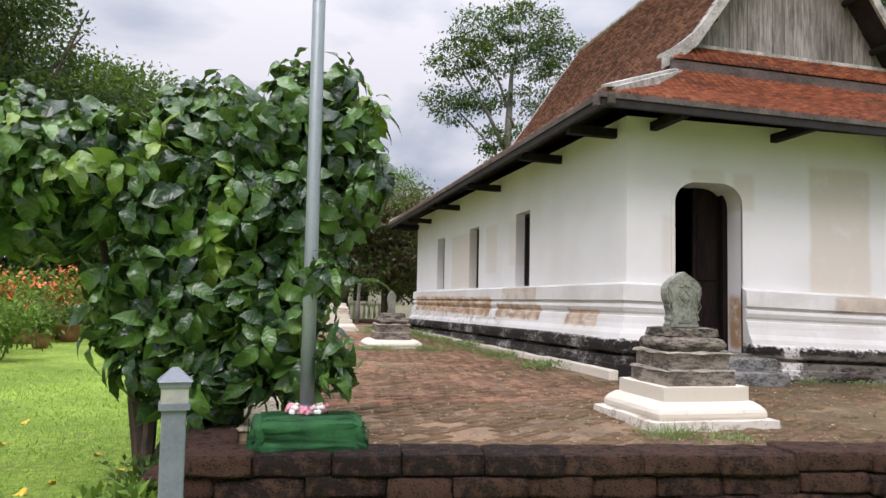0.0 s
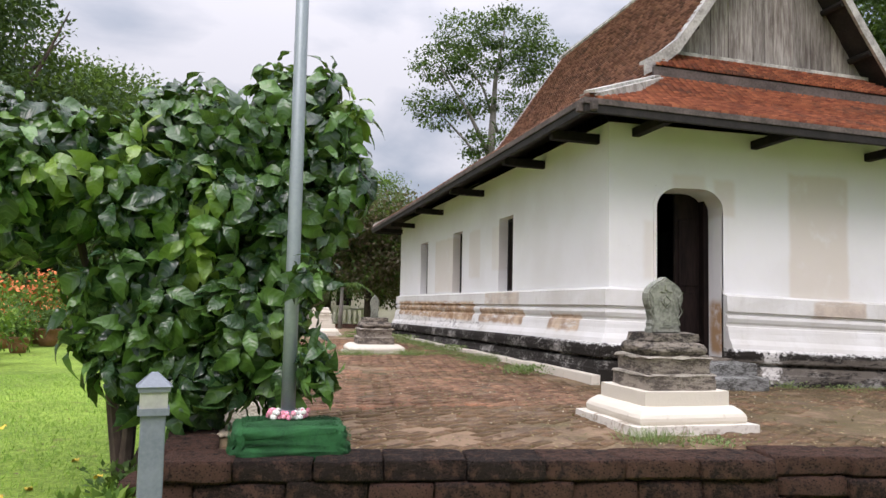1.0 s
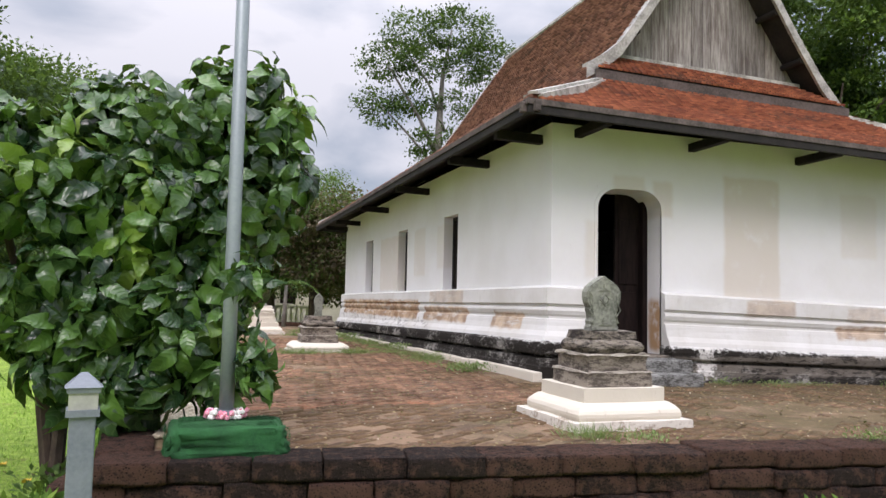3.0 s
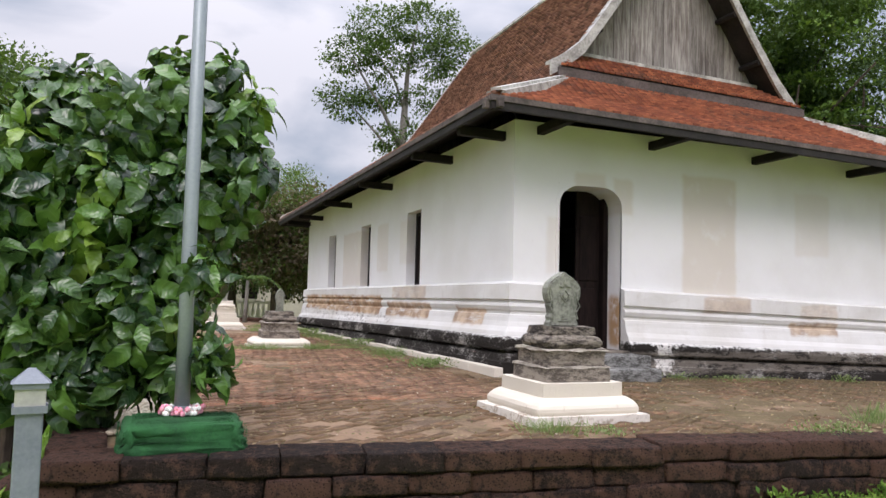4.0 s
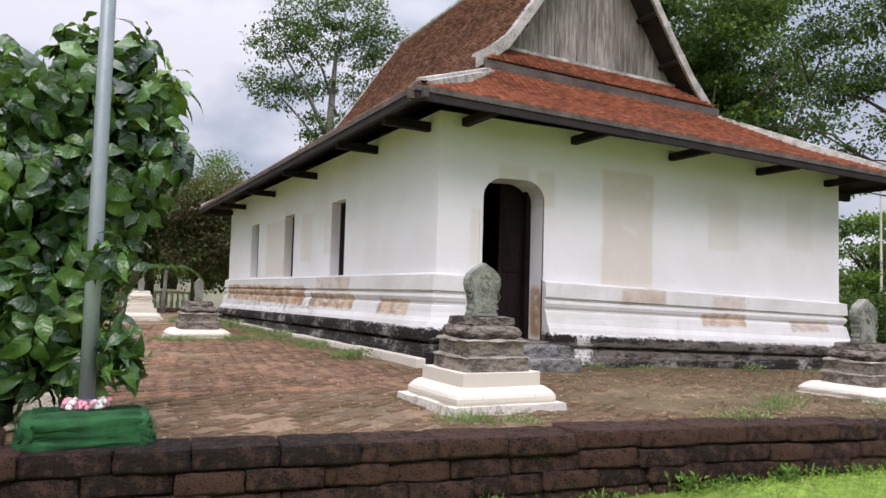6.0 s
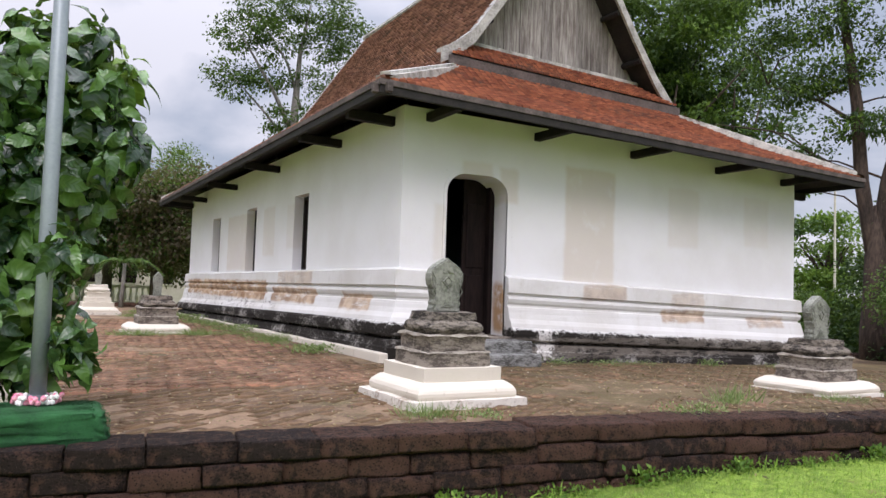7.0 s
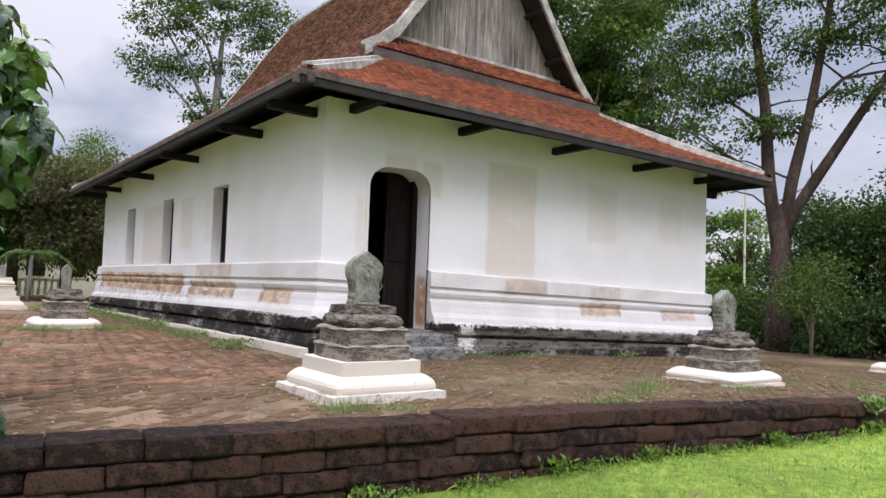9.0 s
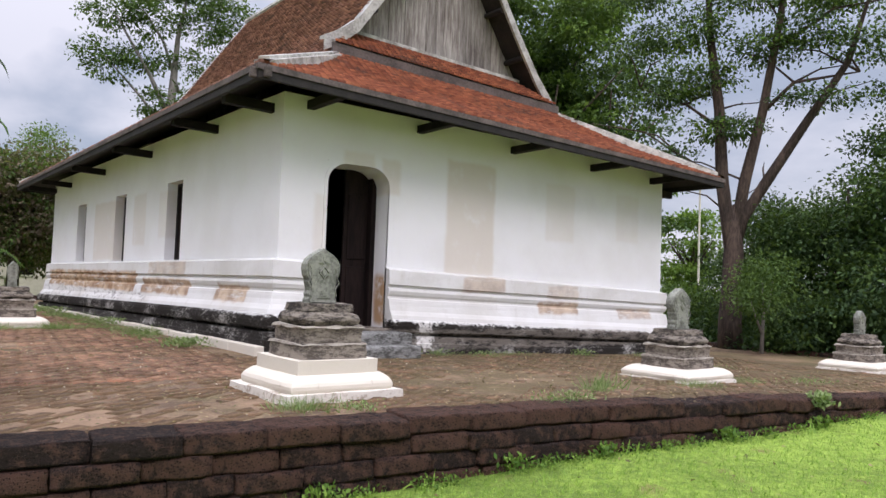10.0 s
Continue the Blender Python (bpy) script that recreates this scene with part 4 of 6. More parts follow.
# ---- boundary stones ----
def tier(bm, a0, z0, a1, z1, bulge=0.0, n=1, wear=0.006, seed=1):
    """A square tier from half-width a0 at z0 to a1 at z1, with a rounded side if bulge is given."""
    r = random.Random(seed)
    rings = []
    for k in range(n + 1):
        f = k / n
        a = a0 + (a1 - a0) * f + bulge * math.sin(math.pi * f)
        z = z0 + (z1 - z0) * f
        ring = []
        m = 6
        for (sx, sy), (dx, dy) in (((-1, -1), (1, 0)), ((1, -1), (0, 1)), ((1, 1), (-1, 0)), ((-1, 1), (0, -1))):
            for q in range(m):
                t = 2 * q / m
                w = r.uniform(-wear, wear)
                x, y = sx * a + dx * a * t, sy * a + dy * a * t
                if q == 0:
                    x, y = x * 0.975, y * 0.975
                ring.append(bm.verts.new((x * (1 + w), y * (1 + w), z + r.uniform(-wear, wear) * 0.5)))
        rings.append(ring)
    for p, q in zip(rings, rings[1:]):
        c = len(p)
        for i in range(c):
            bm.faces.new((p[i], p[(i + 1) % c], q[(i + 1) % c], q[i]))
    bm.faces.new(rings[0][::-1])
    bm.faces.new(rings[-1])
    return bm


def stele_mesh():
    """A leaf-shaped stone slab: waisted foot, shoulders, pointed top."""
    bm = bmesh.new()
    half = [(0.125, 0.0), (0.125, 0.03), (0.112, 0.05), (0.118, 0.075), (0.107, 0.10), (0.112, 0.135), (0.122, 0.165), (0.118, 0.18), (0.138, 0.215), (0.148, 0.26), (0.145, 0.30), (0.125, 0.34), (0.085, 0.375), (0.04, 0.40), (0.0, 0.425)]
    outline = half + [(-x, z) for x, z in half[-2::-1]]
    prism(bm, outline, lambda u, v, d: (u, d, v), -0.055, 0.055)
    es = [e for e in bm.edges if abs(e.verts[0].co.y - e.verts[1].co.y) < 1e-5]
    bmesh.ops.bevel(bm, geom=es, offset=0.012, segments=2, affect="EDGES")
    return bm


def carved_relief():
    bm = bmesh.new()
    for k in range(20):
        a0, a1 = 2 * math.pi * k / 20, 2 * math.pi * (k + 1) / 20
        for r0, r1 in ((0.035, 0.045), (0.0, 0.02)):
            q = []
            for a, r in ((a0, r0), (a0, r1), (a1, r1), (a1, r0)):
                s = 1.0 / (abs(math.cos(a)) + abs(math.sin(a))) if r0 > 0 else 1.0
                q.append((r * s * math.cos(a), 0.24 + 1.15 * r * s * math.sin(a)))
            lo = [bm.verts.new((x, -0.054, z)) for x, z in q]
            hi = [bm.verts.new((x, -0.065, z)) for x, z in q]
            bm.faces.new(hi)
            for i in range(4):
                j = (i + 1) % 4
                bm.faces.new((lo[i], lo[j], hi[j], hi[i]))
    for x0, z0, x1, z1 in ((-0.06, 0.045, 0.06, 0.052), (-0.03, 0.06, 0.03, 0.075), (-0.018, 0.08, 0.018, 0.1), (-0.05, 0.31, -0.01, 0.318), (0.01, 0.31, 0.05, 0.318), (-0.012, 0.325, 0.012, 0.36)):
        box(bm, x0, -0.064, z0, x1, -0.054, z1)
    for sgn in (-1, 1):
        pts = [(sgn * (0.115 - 0.02 * math.sin(q * 2.2)), -0.057, 0.06 + 0.05 * q) for q in range(6)]
        tube(bm, pts, [0.006] * 6, 5)
    bmesh.ops.recalc_face_normals(bm, faces=bm.faces)
    return bm


def boundary_stone(x, y, z, s, turn, low=False, pale=False, label=""):
    t = tagged(empty("boundary_stone", x, y, z, turn), label, "boundary stone", "boundary stones round the chapel")
    t.scale = (s, s, s)
    stone = PED_WHITE if pale else PED_STONE
    h = 0.0
    if not low:
        part("footing", tier(bmesh.new(), 0.50, -0.06, 0.49, 0.05, 0, 1, 0.012, 2), PED_FOOT, t)
        part("rounded_base", tier(bmesh.new(), 0.425, 0.05, 0.365, 0.17, 0.035, 5, 0.004, 3), PED_WHITE, t, smooth=False)
        part("base_block", tier(bmesh.new(), 0.345, 0.17, 0.345, 0.27, 0, 1, 0.004, 4), PED_WHITE, t, "white limewashed pedestal block")
        h = 0.27
    else:
        part("footing", tier(bmesh.new(), 0.47, -0.1, 0.45, 0.02, 0, 1, 0.02, 2), PED_FOOT, t)
        part("rounded_base", tier(bmesh.new(), 0.42, 0.02, 0.35, 0.13, 0.045, 5, 0.006, 3), PED_WHITE, t)
        h = 0.13
    part("lower_tier", tier(bmesh.new(), 0.282, h, 0.276, h + 0.112, 0, 2, 0.012, 5), PED_WHITE if pale else PED_TIER, t, "grey weathered stone tier")
    part("middle_tier", tier(bmesh.new(), 0.248, h + 0.112, 0.262, h + 0.235, -0.008, 3, 0.015, 6), PED_WHITE if pale else PED_TIER, t)
    edge = PED_WHITE if pale else PED_EDGE
    part("worn_edge", tier(bmesh.new(), 0.284, h + 0.102, 0.278, h + 0.116, 0, 1, 0.012, 9), edge, t, "pale worn edge")
    part("worn_edge", tier(bmesh.new(), 0.268, h + 0.228, 0.262, h + 0.242, 0, 1, 0.02, 9), edge, t, "pale worn edge")
    part("cushion_tier", tier(bmesh.new(), 0.20, h + 0.235, 0.19, h + 0.345, 0.045, 5, 0.016, 7), stone, t, "blackened lotus cushion tier")
    part("upper_tier", tier(bmesh.new(), 0.20, h + 0.345, 0.19, h + 0.405, 0, 2, 0.014, 8), stone, t)
    return t, h + 0.40


def add_stele(t, h, k=1.0, wide=1.0):
    bm = stele_mesh()
    bmesh.ops.scale(bm, vec=(k * wide, k, k), verts=bm.verts)
    bmesh.ops.translate(bm, vec=(0, 0, h), verts=bm.verts)
    part("stele", bm, SEMA_STONE, t, "lichened leaf-shaped carved stone slab")
    bm = carved_relief()
    bmesh.ops.scale(bm, vec=(k * wide, k, k), verts=bm.verts)
    bmesh.ops.translate(bm, vec=(0, 0, h), verts=bm.verts)
    part("carving", bm, SEMA_STONE, t)


NEAR = "carved grey stele on stepped grey and white pedestal"
t1, h1 = boundary_stone(-1.17, -2.87, 0.0, 1.0, 0, label=NEAR + " before the door")
add_stele(t1, h1)
t2, h2 = boundary_stone(3.27, -3.06, -0.09, 1.02, 0, low=True, label="carved grey stele on sunken white rounded pedestal")
add_stele(t2, h2, 1.06)
t3, h3 = boundary_stone(8.39, -2.87, -0.22, 1.02, 0, low=True, label="grey stele on low white rounded pedestal")
add_stele(t3, h3, 0.85)
t4, h4 = boundary_stone(-2.08, 4.95, 0.0, 1.1, 0, low=True, label="blackened pedestal on low white rounded base, stele worn narrow")
add_stele(t4, h4, 0.85, 0.55)
t5, h5 = boundary_stone(-2.4, 11.4, 0.0, 1.02, 0, pale=True, label="white limewashed stepped pedestal with dark stele")
add_stele(t5, h5, 0.7, 0.8)


# ---- flagpole, turf box, bollard ----
def make_flagpole():
    p = tagged(empty("flagpole", -3.97, -3.43, 0.16), "tall grey galvanised steel flagpole on a turf-covered base", "flagpole")
    bm = bmesh.new()
    tube(bm, [(0, 0, 0), (0, 0, 0.8), (0, 0, 6.4)], [0.042, 0.041, 0.036], 20)
    part("pole", bm, STEEL, p, smooth=True)
    bm = bmesh.new()
    tube(bm, [(0, 0, 0), (0, 0, 0.02), (0, 0, 0.021), (0, 0, 0.06)], [0.075, 0.075, 0.05, 0.05], 20)
    part("base_plate", bm, STEEL, p)
    t = tagged(empty("turf_covered_block", -3.97, -3.55, 0.0), "low block wrapped in green artificial turf", "turf block")
    bm = boxbm(-0.32, -0.25, -0.05, 0.32, 0.25, 0.17, bevel=0.085)
    bmesh.ops.subdivide_edges(bm, edges=bm.edges, cuts=3, use_grid_fill=True)
    r = random.Random(4)
    for v in bm.verts:
        v.co += Vector((r.uniform(-1, 1), r.uniform(-1, 1), r.uniform(-1, 1))) * 0.012
        if v.co.z < 0.05:
            v.co.x *= 1.04
            v.co.y *= 1.06
    part("turf_cover", bm, TURF, t, smooth=True)
    n = 5200
    side = rng.integers(0, 5, n)
    u, v = rng.uniform(-1, 1, n), rng.uniform(-1, 1, n)
    pl = np.zeros((n, 3))
    d = np.zeros((n, 3))
    for k in range(n):
        if side[k] <= 2:
            pl[k] = (u[k] * 0.26, v[k] * 0.19, 0.166)
            d[k] = (0, 0, 1)
        elif side[k] == 3:
            pl[k] = (u[k] * 0.31, -0.245, 0.05 + v[k] * 0.09)
            d[k] = (0, -1, 0.2)
        else:
            s = 1 if v[k] > 0 else -1
            pl[k] = (0.325 * s, u[k] * 0.22, 0.05 + (abs(v[k]) * 2 - 1) * 0.09)
            d[k] = (s, 0, 0.2)
    d += rng.normal(0, 0.35, (n, 3))
    up = rng.normal(0, 1, (n, 3))
    me = stamped("turf_nap", np.array([(-0.12, 0, 0), (0.12, 0, 0), (0, 1, 0)]), np.array([(0, 1, 2)]), pl, frames_from(d, up), rng.uniform(0.008, 0.015, n), TURF)
    tagged(part("turf_nap", me, TURF, t), kind="stuff")
    g = tagged(empty("flower_garland", -3.97, -3.45, 0.175), "pink and white flower garland round the flagpole foot", "garland")
    shape = bmesh.new()
    bmesh.ops.create_icosphere(shape, subdivisions=1, radius=0.017)
    pk = mesh_of("petal", shape, PINK)
    shape = bmesh.new()
    bmesh.ops.create_icosphere(shape, subdivisions=1, radius=0.016)
    wh = mesh_of("petal", shape, WHITEPETAL)
    for k in range(46):
        a = k * 2 * math.pi / 23
        rr = 0.085 + 0.012 * (k % 3)
        ob = new("petal", pk if (k // 3) % 2 else wh)
        ob.matrix_basis = pose(rr * math.cos(a) + r.uniform(-.008, .008), rr * math.sin(a) * 0.9, 0.012 + (0.022 if k >= 23 else 0) + r.uniform(-.004, .006))
        ob.parent = g


def make_bollard():
    x, y = -4.552, -4.95
    z = lawn_z(x, y)
    b = tagged(empty("bollard_light", x, y, z, 8), "grey metal garden bollard light with frosted lens", "bollard light")
    h = 0.58 - z
    def sq(name, a0, z0, a1, z1, mat):
        bm = bmesh.new()
        tier(bm, a0, z0, a1, z1, 0, 1, 0.0)
        bmesh.ops.bevel(bm, geom=[e for e in bm.edges if e.calc_length() > 0.2], offset=0.004, segments=1, affect="EDGES")
        part(name, bm, mat, b)
    sq("post", 0.046, 0.0, 0.044, h - 0.155, BOLLARD)
    sq("lower_collar", 0.056, h - 0.155, 0.056, h - 0.13, BOLLARD)
    sq("lens", 0.049, h - 0.13, 0.049, h - 0.07, LENS)
    sq("upper_collar", 0.056, h - 0.07, 0.058, h - 0.05, BOLLARD)
    sq("cap", 0.064, h - 0.05, 0.012, h, BOLLARD)
    sq("foot_plate", 0.07, -0.02, 0.07, 0.012, BOLLARD)


make_flagpole()
make_bollard()


# ---- plants ----
def leaf_shape(curl, fold, wave):
    """A broad oval leaf with a short tip, 1 long, quilted between its side veins: points, quads and texture places."""
    ts = np.linspace(0, 1, 15)
    half = 0.262 * np.sin(np.pi * ts ** 0.92) ** 0.62 * (1 - 0.18 * ts) * np.clip((1.03 - ts) / 0.34, 0.0, 1.0) ** 0.75 + 0.004
    v, uv = [], []
    for k, (t, h) in enumerate(zip(ts, half)):
        rib = 0.008 * (1 if k % 2 else -1)
        droop = -curl * t ** 2.0
        for s in (-1.0, -0.5, 0.0, 0.5, 1.0):
            y = t + 0.22 * abs(s) * h - 0.35 * curl * t ** 3
            z = droop + fold * abs(s) * h + (rib if 0 < abs(s) else 0) + wave * math.sin(11 * t + 2 * s) * abs(s) * 0.035 - 0.75 * fold * (abs(s) ** 2.5) * h
            v.append((s * h, y, z))
            uv.append((s * h, t - 0.55 * abs(s) * h))
    f = [(a * 5 + c, a * 5 + c + 1, a * 5 + c + 6, a * 5 + c + 5) for a in range(14) for c in range(4)]
    return np.array(v), np.array(f), np.array(uv)


LEAF_A, LEAF_B, LEAF_C = leaf_shape(0.6, 0.4, 1.6), leaf_shape(0.95, 0.7, 2.6), leaf_shape(0.75, -0.5, 2.2)
LEAF_V, LEAF_F, LEAF_UV = LEAF_A
CARD_V = np.array([(0, 0, 0), (-0.26, 0.5, 0.06), (0.26, 0.5, 0.06), (0, 1, -0.05)])
CARD_F = np.array([(0, 2, 1), (1, 2, 3)])


def blob_points(blobs, n, shell=0.55):
    """Points spread in the outer part of ellipsoids (x, y, z, rx, ry, rz), by their size, and the way outward."""
    b = np.array(blobs)
    w = (b[:, 3] * b[:, 5]) ** 1.0
    pick = rng.choice(len(b), n, p=w / w.sum())
    d = rng.normal(0, 1, (n, 3))
    d /= np.linalg.norm(d, axis=1, keepdims=True)
    rad = shell + (1 - shell) * rng.random(n) ** 0.6
    return b[pick, :3] + d * rad[:, None] * b[pick, 3:], d


def noni_bush():
    bush = tagged(empty("noni_bush", -4.95, -2.75, lawn_z(-4.95, -2.75)), "dense bush with large glossy ribbed green leaves", "bush")
    inv = Matrix.Translation((4.95, 2.75, -lawn_z(-4.95, -2.75)))
    def bpart(name, bm, mat, label="", smooth=False):
        ob = part(name, bm, mat, bush, label, smooth)
        ob.matrix_parent_inverse = inv
        return ob
    z = lawn_z(-4.95, -2.75)
    stems = [((-4.95, -2.75, z - 0.05), (-4.9, -2.8, 0.5), (-4.6, -2.9, 1.2), (-4.2, -2.9, 2.1)), ((-4.97, -2.72, z), (-5.1, -2.7, 0.6), (-5.3, -2.8, 1.3), (-5.6, -2.9, 1.7)), ((-4.93, -2.78, z), (-4.6, -2.7, 0.4), (-4.2, -2.8, 0.9), (-3.85, -2.95, 1.4)),
             ((-4.9, -2.8, 0.4), (-4.7, -2.9, 0.9), (-4.5, -3.0, 1.5)), ((-4.9, -2.7, 0.5), (-4.8, -2.4, 1.2), (-4.5, -2.4, 1.9)), ((-5.1, -2.7, 0.6), (-5.0, -2.85, 1.0), (-5.2, -2.95, 1.5))]
    for k, s in enumerate(stems):
        bm = bmesh.new()
        n = len(s)
        tube(bm, s, [(0.05 if k < 3 else 0.025) * (1 - 0.8 * i / (n - 1)) for i in range(n)], 7)
        bpart("stem", bm, BARK)
    blobs = [(-3.92, -2.85, 2.20, .34, .38, .34), (-4.28, -2.85, 2.08, .40, .42, .34), (-4.64, -2.8, 1.94, .40, .45, .34), (-3.80, -2.85, 1.66, .36, .40, .42), (-4.3, -2.75, 1.4, .60, .55, .5), (-4.8, -2.8, 1.5, .50, .5, .42), (-5.1, -2.85, 1.72, .36, .4, .34),
             (-5.45, -2.9, 1.66, .46, .45, .40), (-5.85, -2.9, 1.74, .45, .45, .40), (-4.02, -2.9, 1.05, .34, .40, .36), (-4.6, -2.85, .86, .44, .45, .38), (-4.2, -2.9, .62, .34, .4, .36), (-5.0, -2.8, 1.05, .36, .42, .32),
             (-5.6, -2.85, 1.4, .36, .38, .24), (-3.95, -2.95, .48, .18, .25, .22), (-4.5, -2.9, .38, .30, .30, .26), (-4.85, -2.85, .52, .28, .3, .26), (-5.06, -2.8, .74, .28, .3, .28), (-3.62, -2.85, 1.98, .20, .3, .30), (-6.3, -2.8, 1.68, .5, .5, .42)]
    sprigs = [(-3.80, -3.50, .52, .10, .08, .16), (-3.90, -3.54, 1.05, .10, .06, .12)]

    def whorls(where, tips, per, shell, lo, hi):
        """Leaves in drooping whorls round twig ends: places, axes and sizes."""
        c, d = blob_points(where, tips, shell)
        axis = d * 0.8 + np.array((0, -0.2, 0.5)) + rng.normal(0, 0.25, (tips, 3))
        axis /= np.linalg.norm(axis, axis=1, keepdims=True)
        side = np.cross(axis, rng.normal(0, 1, (tips, 3)))
        side /= np.linalg.norm(side, axis=1, keepdims=True)
        third = np.cross(axis, side)
        out = []
        for k in range(per):
            f = k / (per - 1)
            a = 2.4 * k + rng.normal(0, 0.3, tips)
            e = radians(62) - radians(85) * f + rng.normal(0, 0.22, tips)
            rad = side * np.cos(a)[:, None] + third * np.sin(a)[:, None]
            way = rad * np.cos(e)[:, None] + axis * np.sin(e)[:, None] + np.array((0, 0, -0.5)) + rng.normal(0, 0.22, (tips, 3))
            up = axis * np.cos(e)[:, None] - rad * np.sin(e)[:, None] + np.array((0, 0, 0.35)) + rng.normal(0, 0.34, (tips, 3))
            size = (lo + (hi - lo) * min(1.0, 0.25 + f)) * rng.uniform(0.7, 1.15, tips)
            out.append((c - axis * 0.11 * f + rad * 0.015, frames_from(way, up), size))
        p, ax, sz = (np.concatenate([o[q] for o in out]) for q in range(3))
        keep = (p[:, 2] > 0.08) & ~((p[:, 1] < -3.2) & (np.abs(p[:, 0] + 3.97) < 0.14) & (p[:, 2] > 1.25))
        return p[keep], ax[keep], sz[keep]

    for where, tips, shape, mat, shell, lo, hi, label in (
            (blobs, 210, LEAF_A, NONI, 0.45, 0.14, 0.27, "large glossy dark green ribbed leaves"), (blobs, 170, LEAF_B, NONI, 0.75, 0.13, 0.26, "curled glossy green leaves"), (blobs, 130, LEAF_C, NONI, 0.7, 0.13, 0.25, "drooping glossy green leaves"), (sprigs, 9, LEAF_B, NONI, 0.5, 0.10, 0.17, "small leaves hanging round the flagpole"),
            (blobs, 40, LEAF_A, NONI_LIGHT, 0.95, 0.12, 0.25, "paler young leaves")):
        p, a, z_ = whorls(where, tips, 9, shell, lo, hi)
        me = stamped("leaves", shape[0], shape[1], p, a, z_, mat, shape[2])
        tagged(bpart("leaves", me, mat, label, True), kind="stuff")
    singles = [raw_mesh("leaf", q[0], q[1], NONI, q[2]) for q in (leaf_shape(0.4, 0.3, 1.2), leaf_shape(0.7, 0.45, 1.8), leaf_shape(0.75, -0.4, 2.0))]
    for me in singles:
        me.polygons.foreach_set("use_smooth", [True] * len(me.polygons))
    p, a, z_ = whorls(blobs, 60, 8, 0.97, 0.16, 0.31)
    for i in np.argsort(p[:, 1])[:260]:
        ob = bpart("leaf", singles[int(rng.integers(3))], NONI)
        ob.matrix_basis = Matrix.Translation(p[i].tolist()) @ Matrix(a[i].tolist()).to_4x4() @ Matrix.Diagonal((z_[i], z_[i], z_[i], 1))


def tree(name, base, trunk, blobs, mat, n, leaf, label, bark=BARK, limbs=(), clump=0.5, droop=0.3, second=None, flat=0.5, per=24):
    """trunk and limbs: lists of (x, y, z, radius) from base; blobs relative to base; leaves gathered in clumps."""
    t = tagged(empty(name, *base), label, "tree")
    bm = bmesh.new()
    tube(bm, [q[:3] for q in trunk], [q[3] for q in trunk], 10)
    part("trunk", bm, bark, t, smooth=True)
    for l in limbs:
        bm = bmesh.new()
        tube(bm, [q[:3] for q in l], [q[3] for q in l], 7)
        part("limb", bm, bark, t, smooth=True)
    for mt, count, nm in ((mat, n, "crown"), (second, n // 3, "crown_highlights")):
        if mt is None:
            continue
        c, d = blob_points(blobs, max(1, count // per), 0.5)
        m = len(c)
        p = np.repeat(c, per, 0) + rng.normal(0, clump, (m * per, 3)) * np.array((1, 1, flat))
        dd = np.repeat(d, per, 0) + rng.normal(0, 0.8, (m * per, 3)) + np.array((0, 0, -droop))
        up = np.array((0, 0, 1.0)) + rng.normal(0, 0.6, (m * per, 3))
        me = stamped(nm, CARD_V, CARD_F, p, frames_from(dd, up), rng.uniform(0.6, 1.3, m * per) * leaf, mt)
        tagged(part(nm, me, mt, t), kind="stuff")
    return t


def ray_xy(az, dist):
    """A place seen from the walk's middle at an angle right of the chapel's long axis."""
    return -4.13 + dist * math.sin(radians(az)), -7.98 + dist * math.cos(radians(az))


def grow_limbs(r, z0, z1, spread, n, rad):
    out = []
    for k in range(n):
        a = 2 * math.pi * k / n + r.uniform(-0.4, 0.4)
        zz = z0 + (z1 - z0) * r.random() * 0.5
        s = spread * r.uniform(0.6, 1.0)
        out.append([(0, 0, zz, rad), (s * 0.4 * math.cos(a), s * 0.4 * math.sin(a), zz + (z1 - zz) * 0.45, rad * 0.6), (s * math.cos(a), s * math.sin(a), z1 - r.random() * (z1 - zz) * 0.3, rad * 0.2)])
    return out


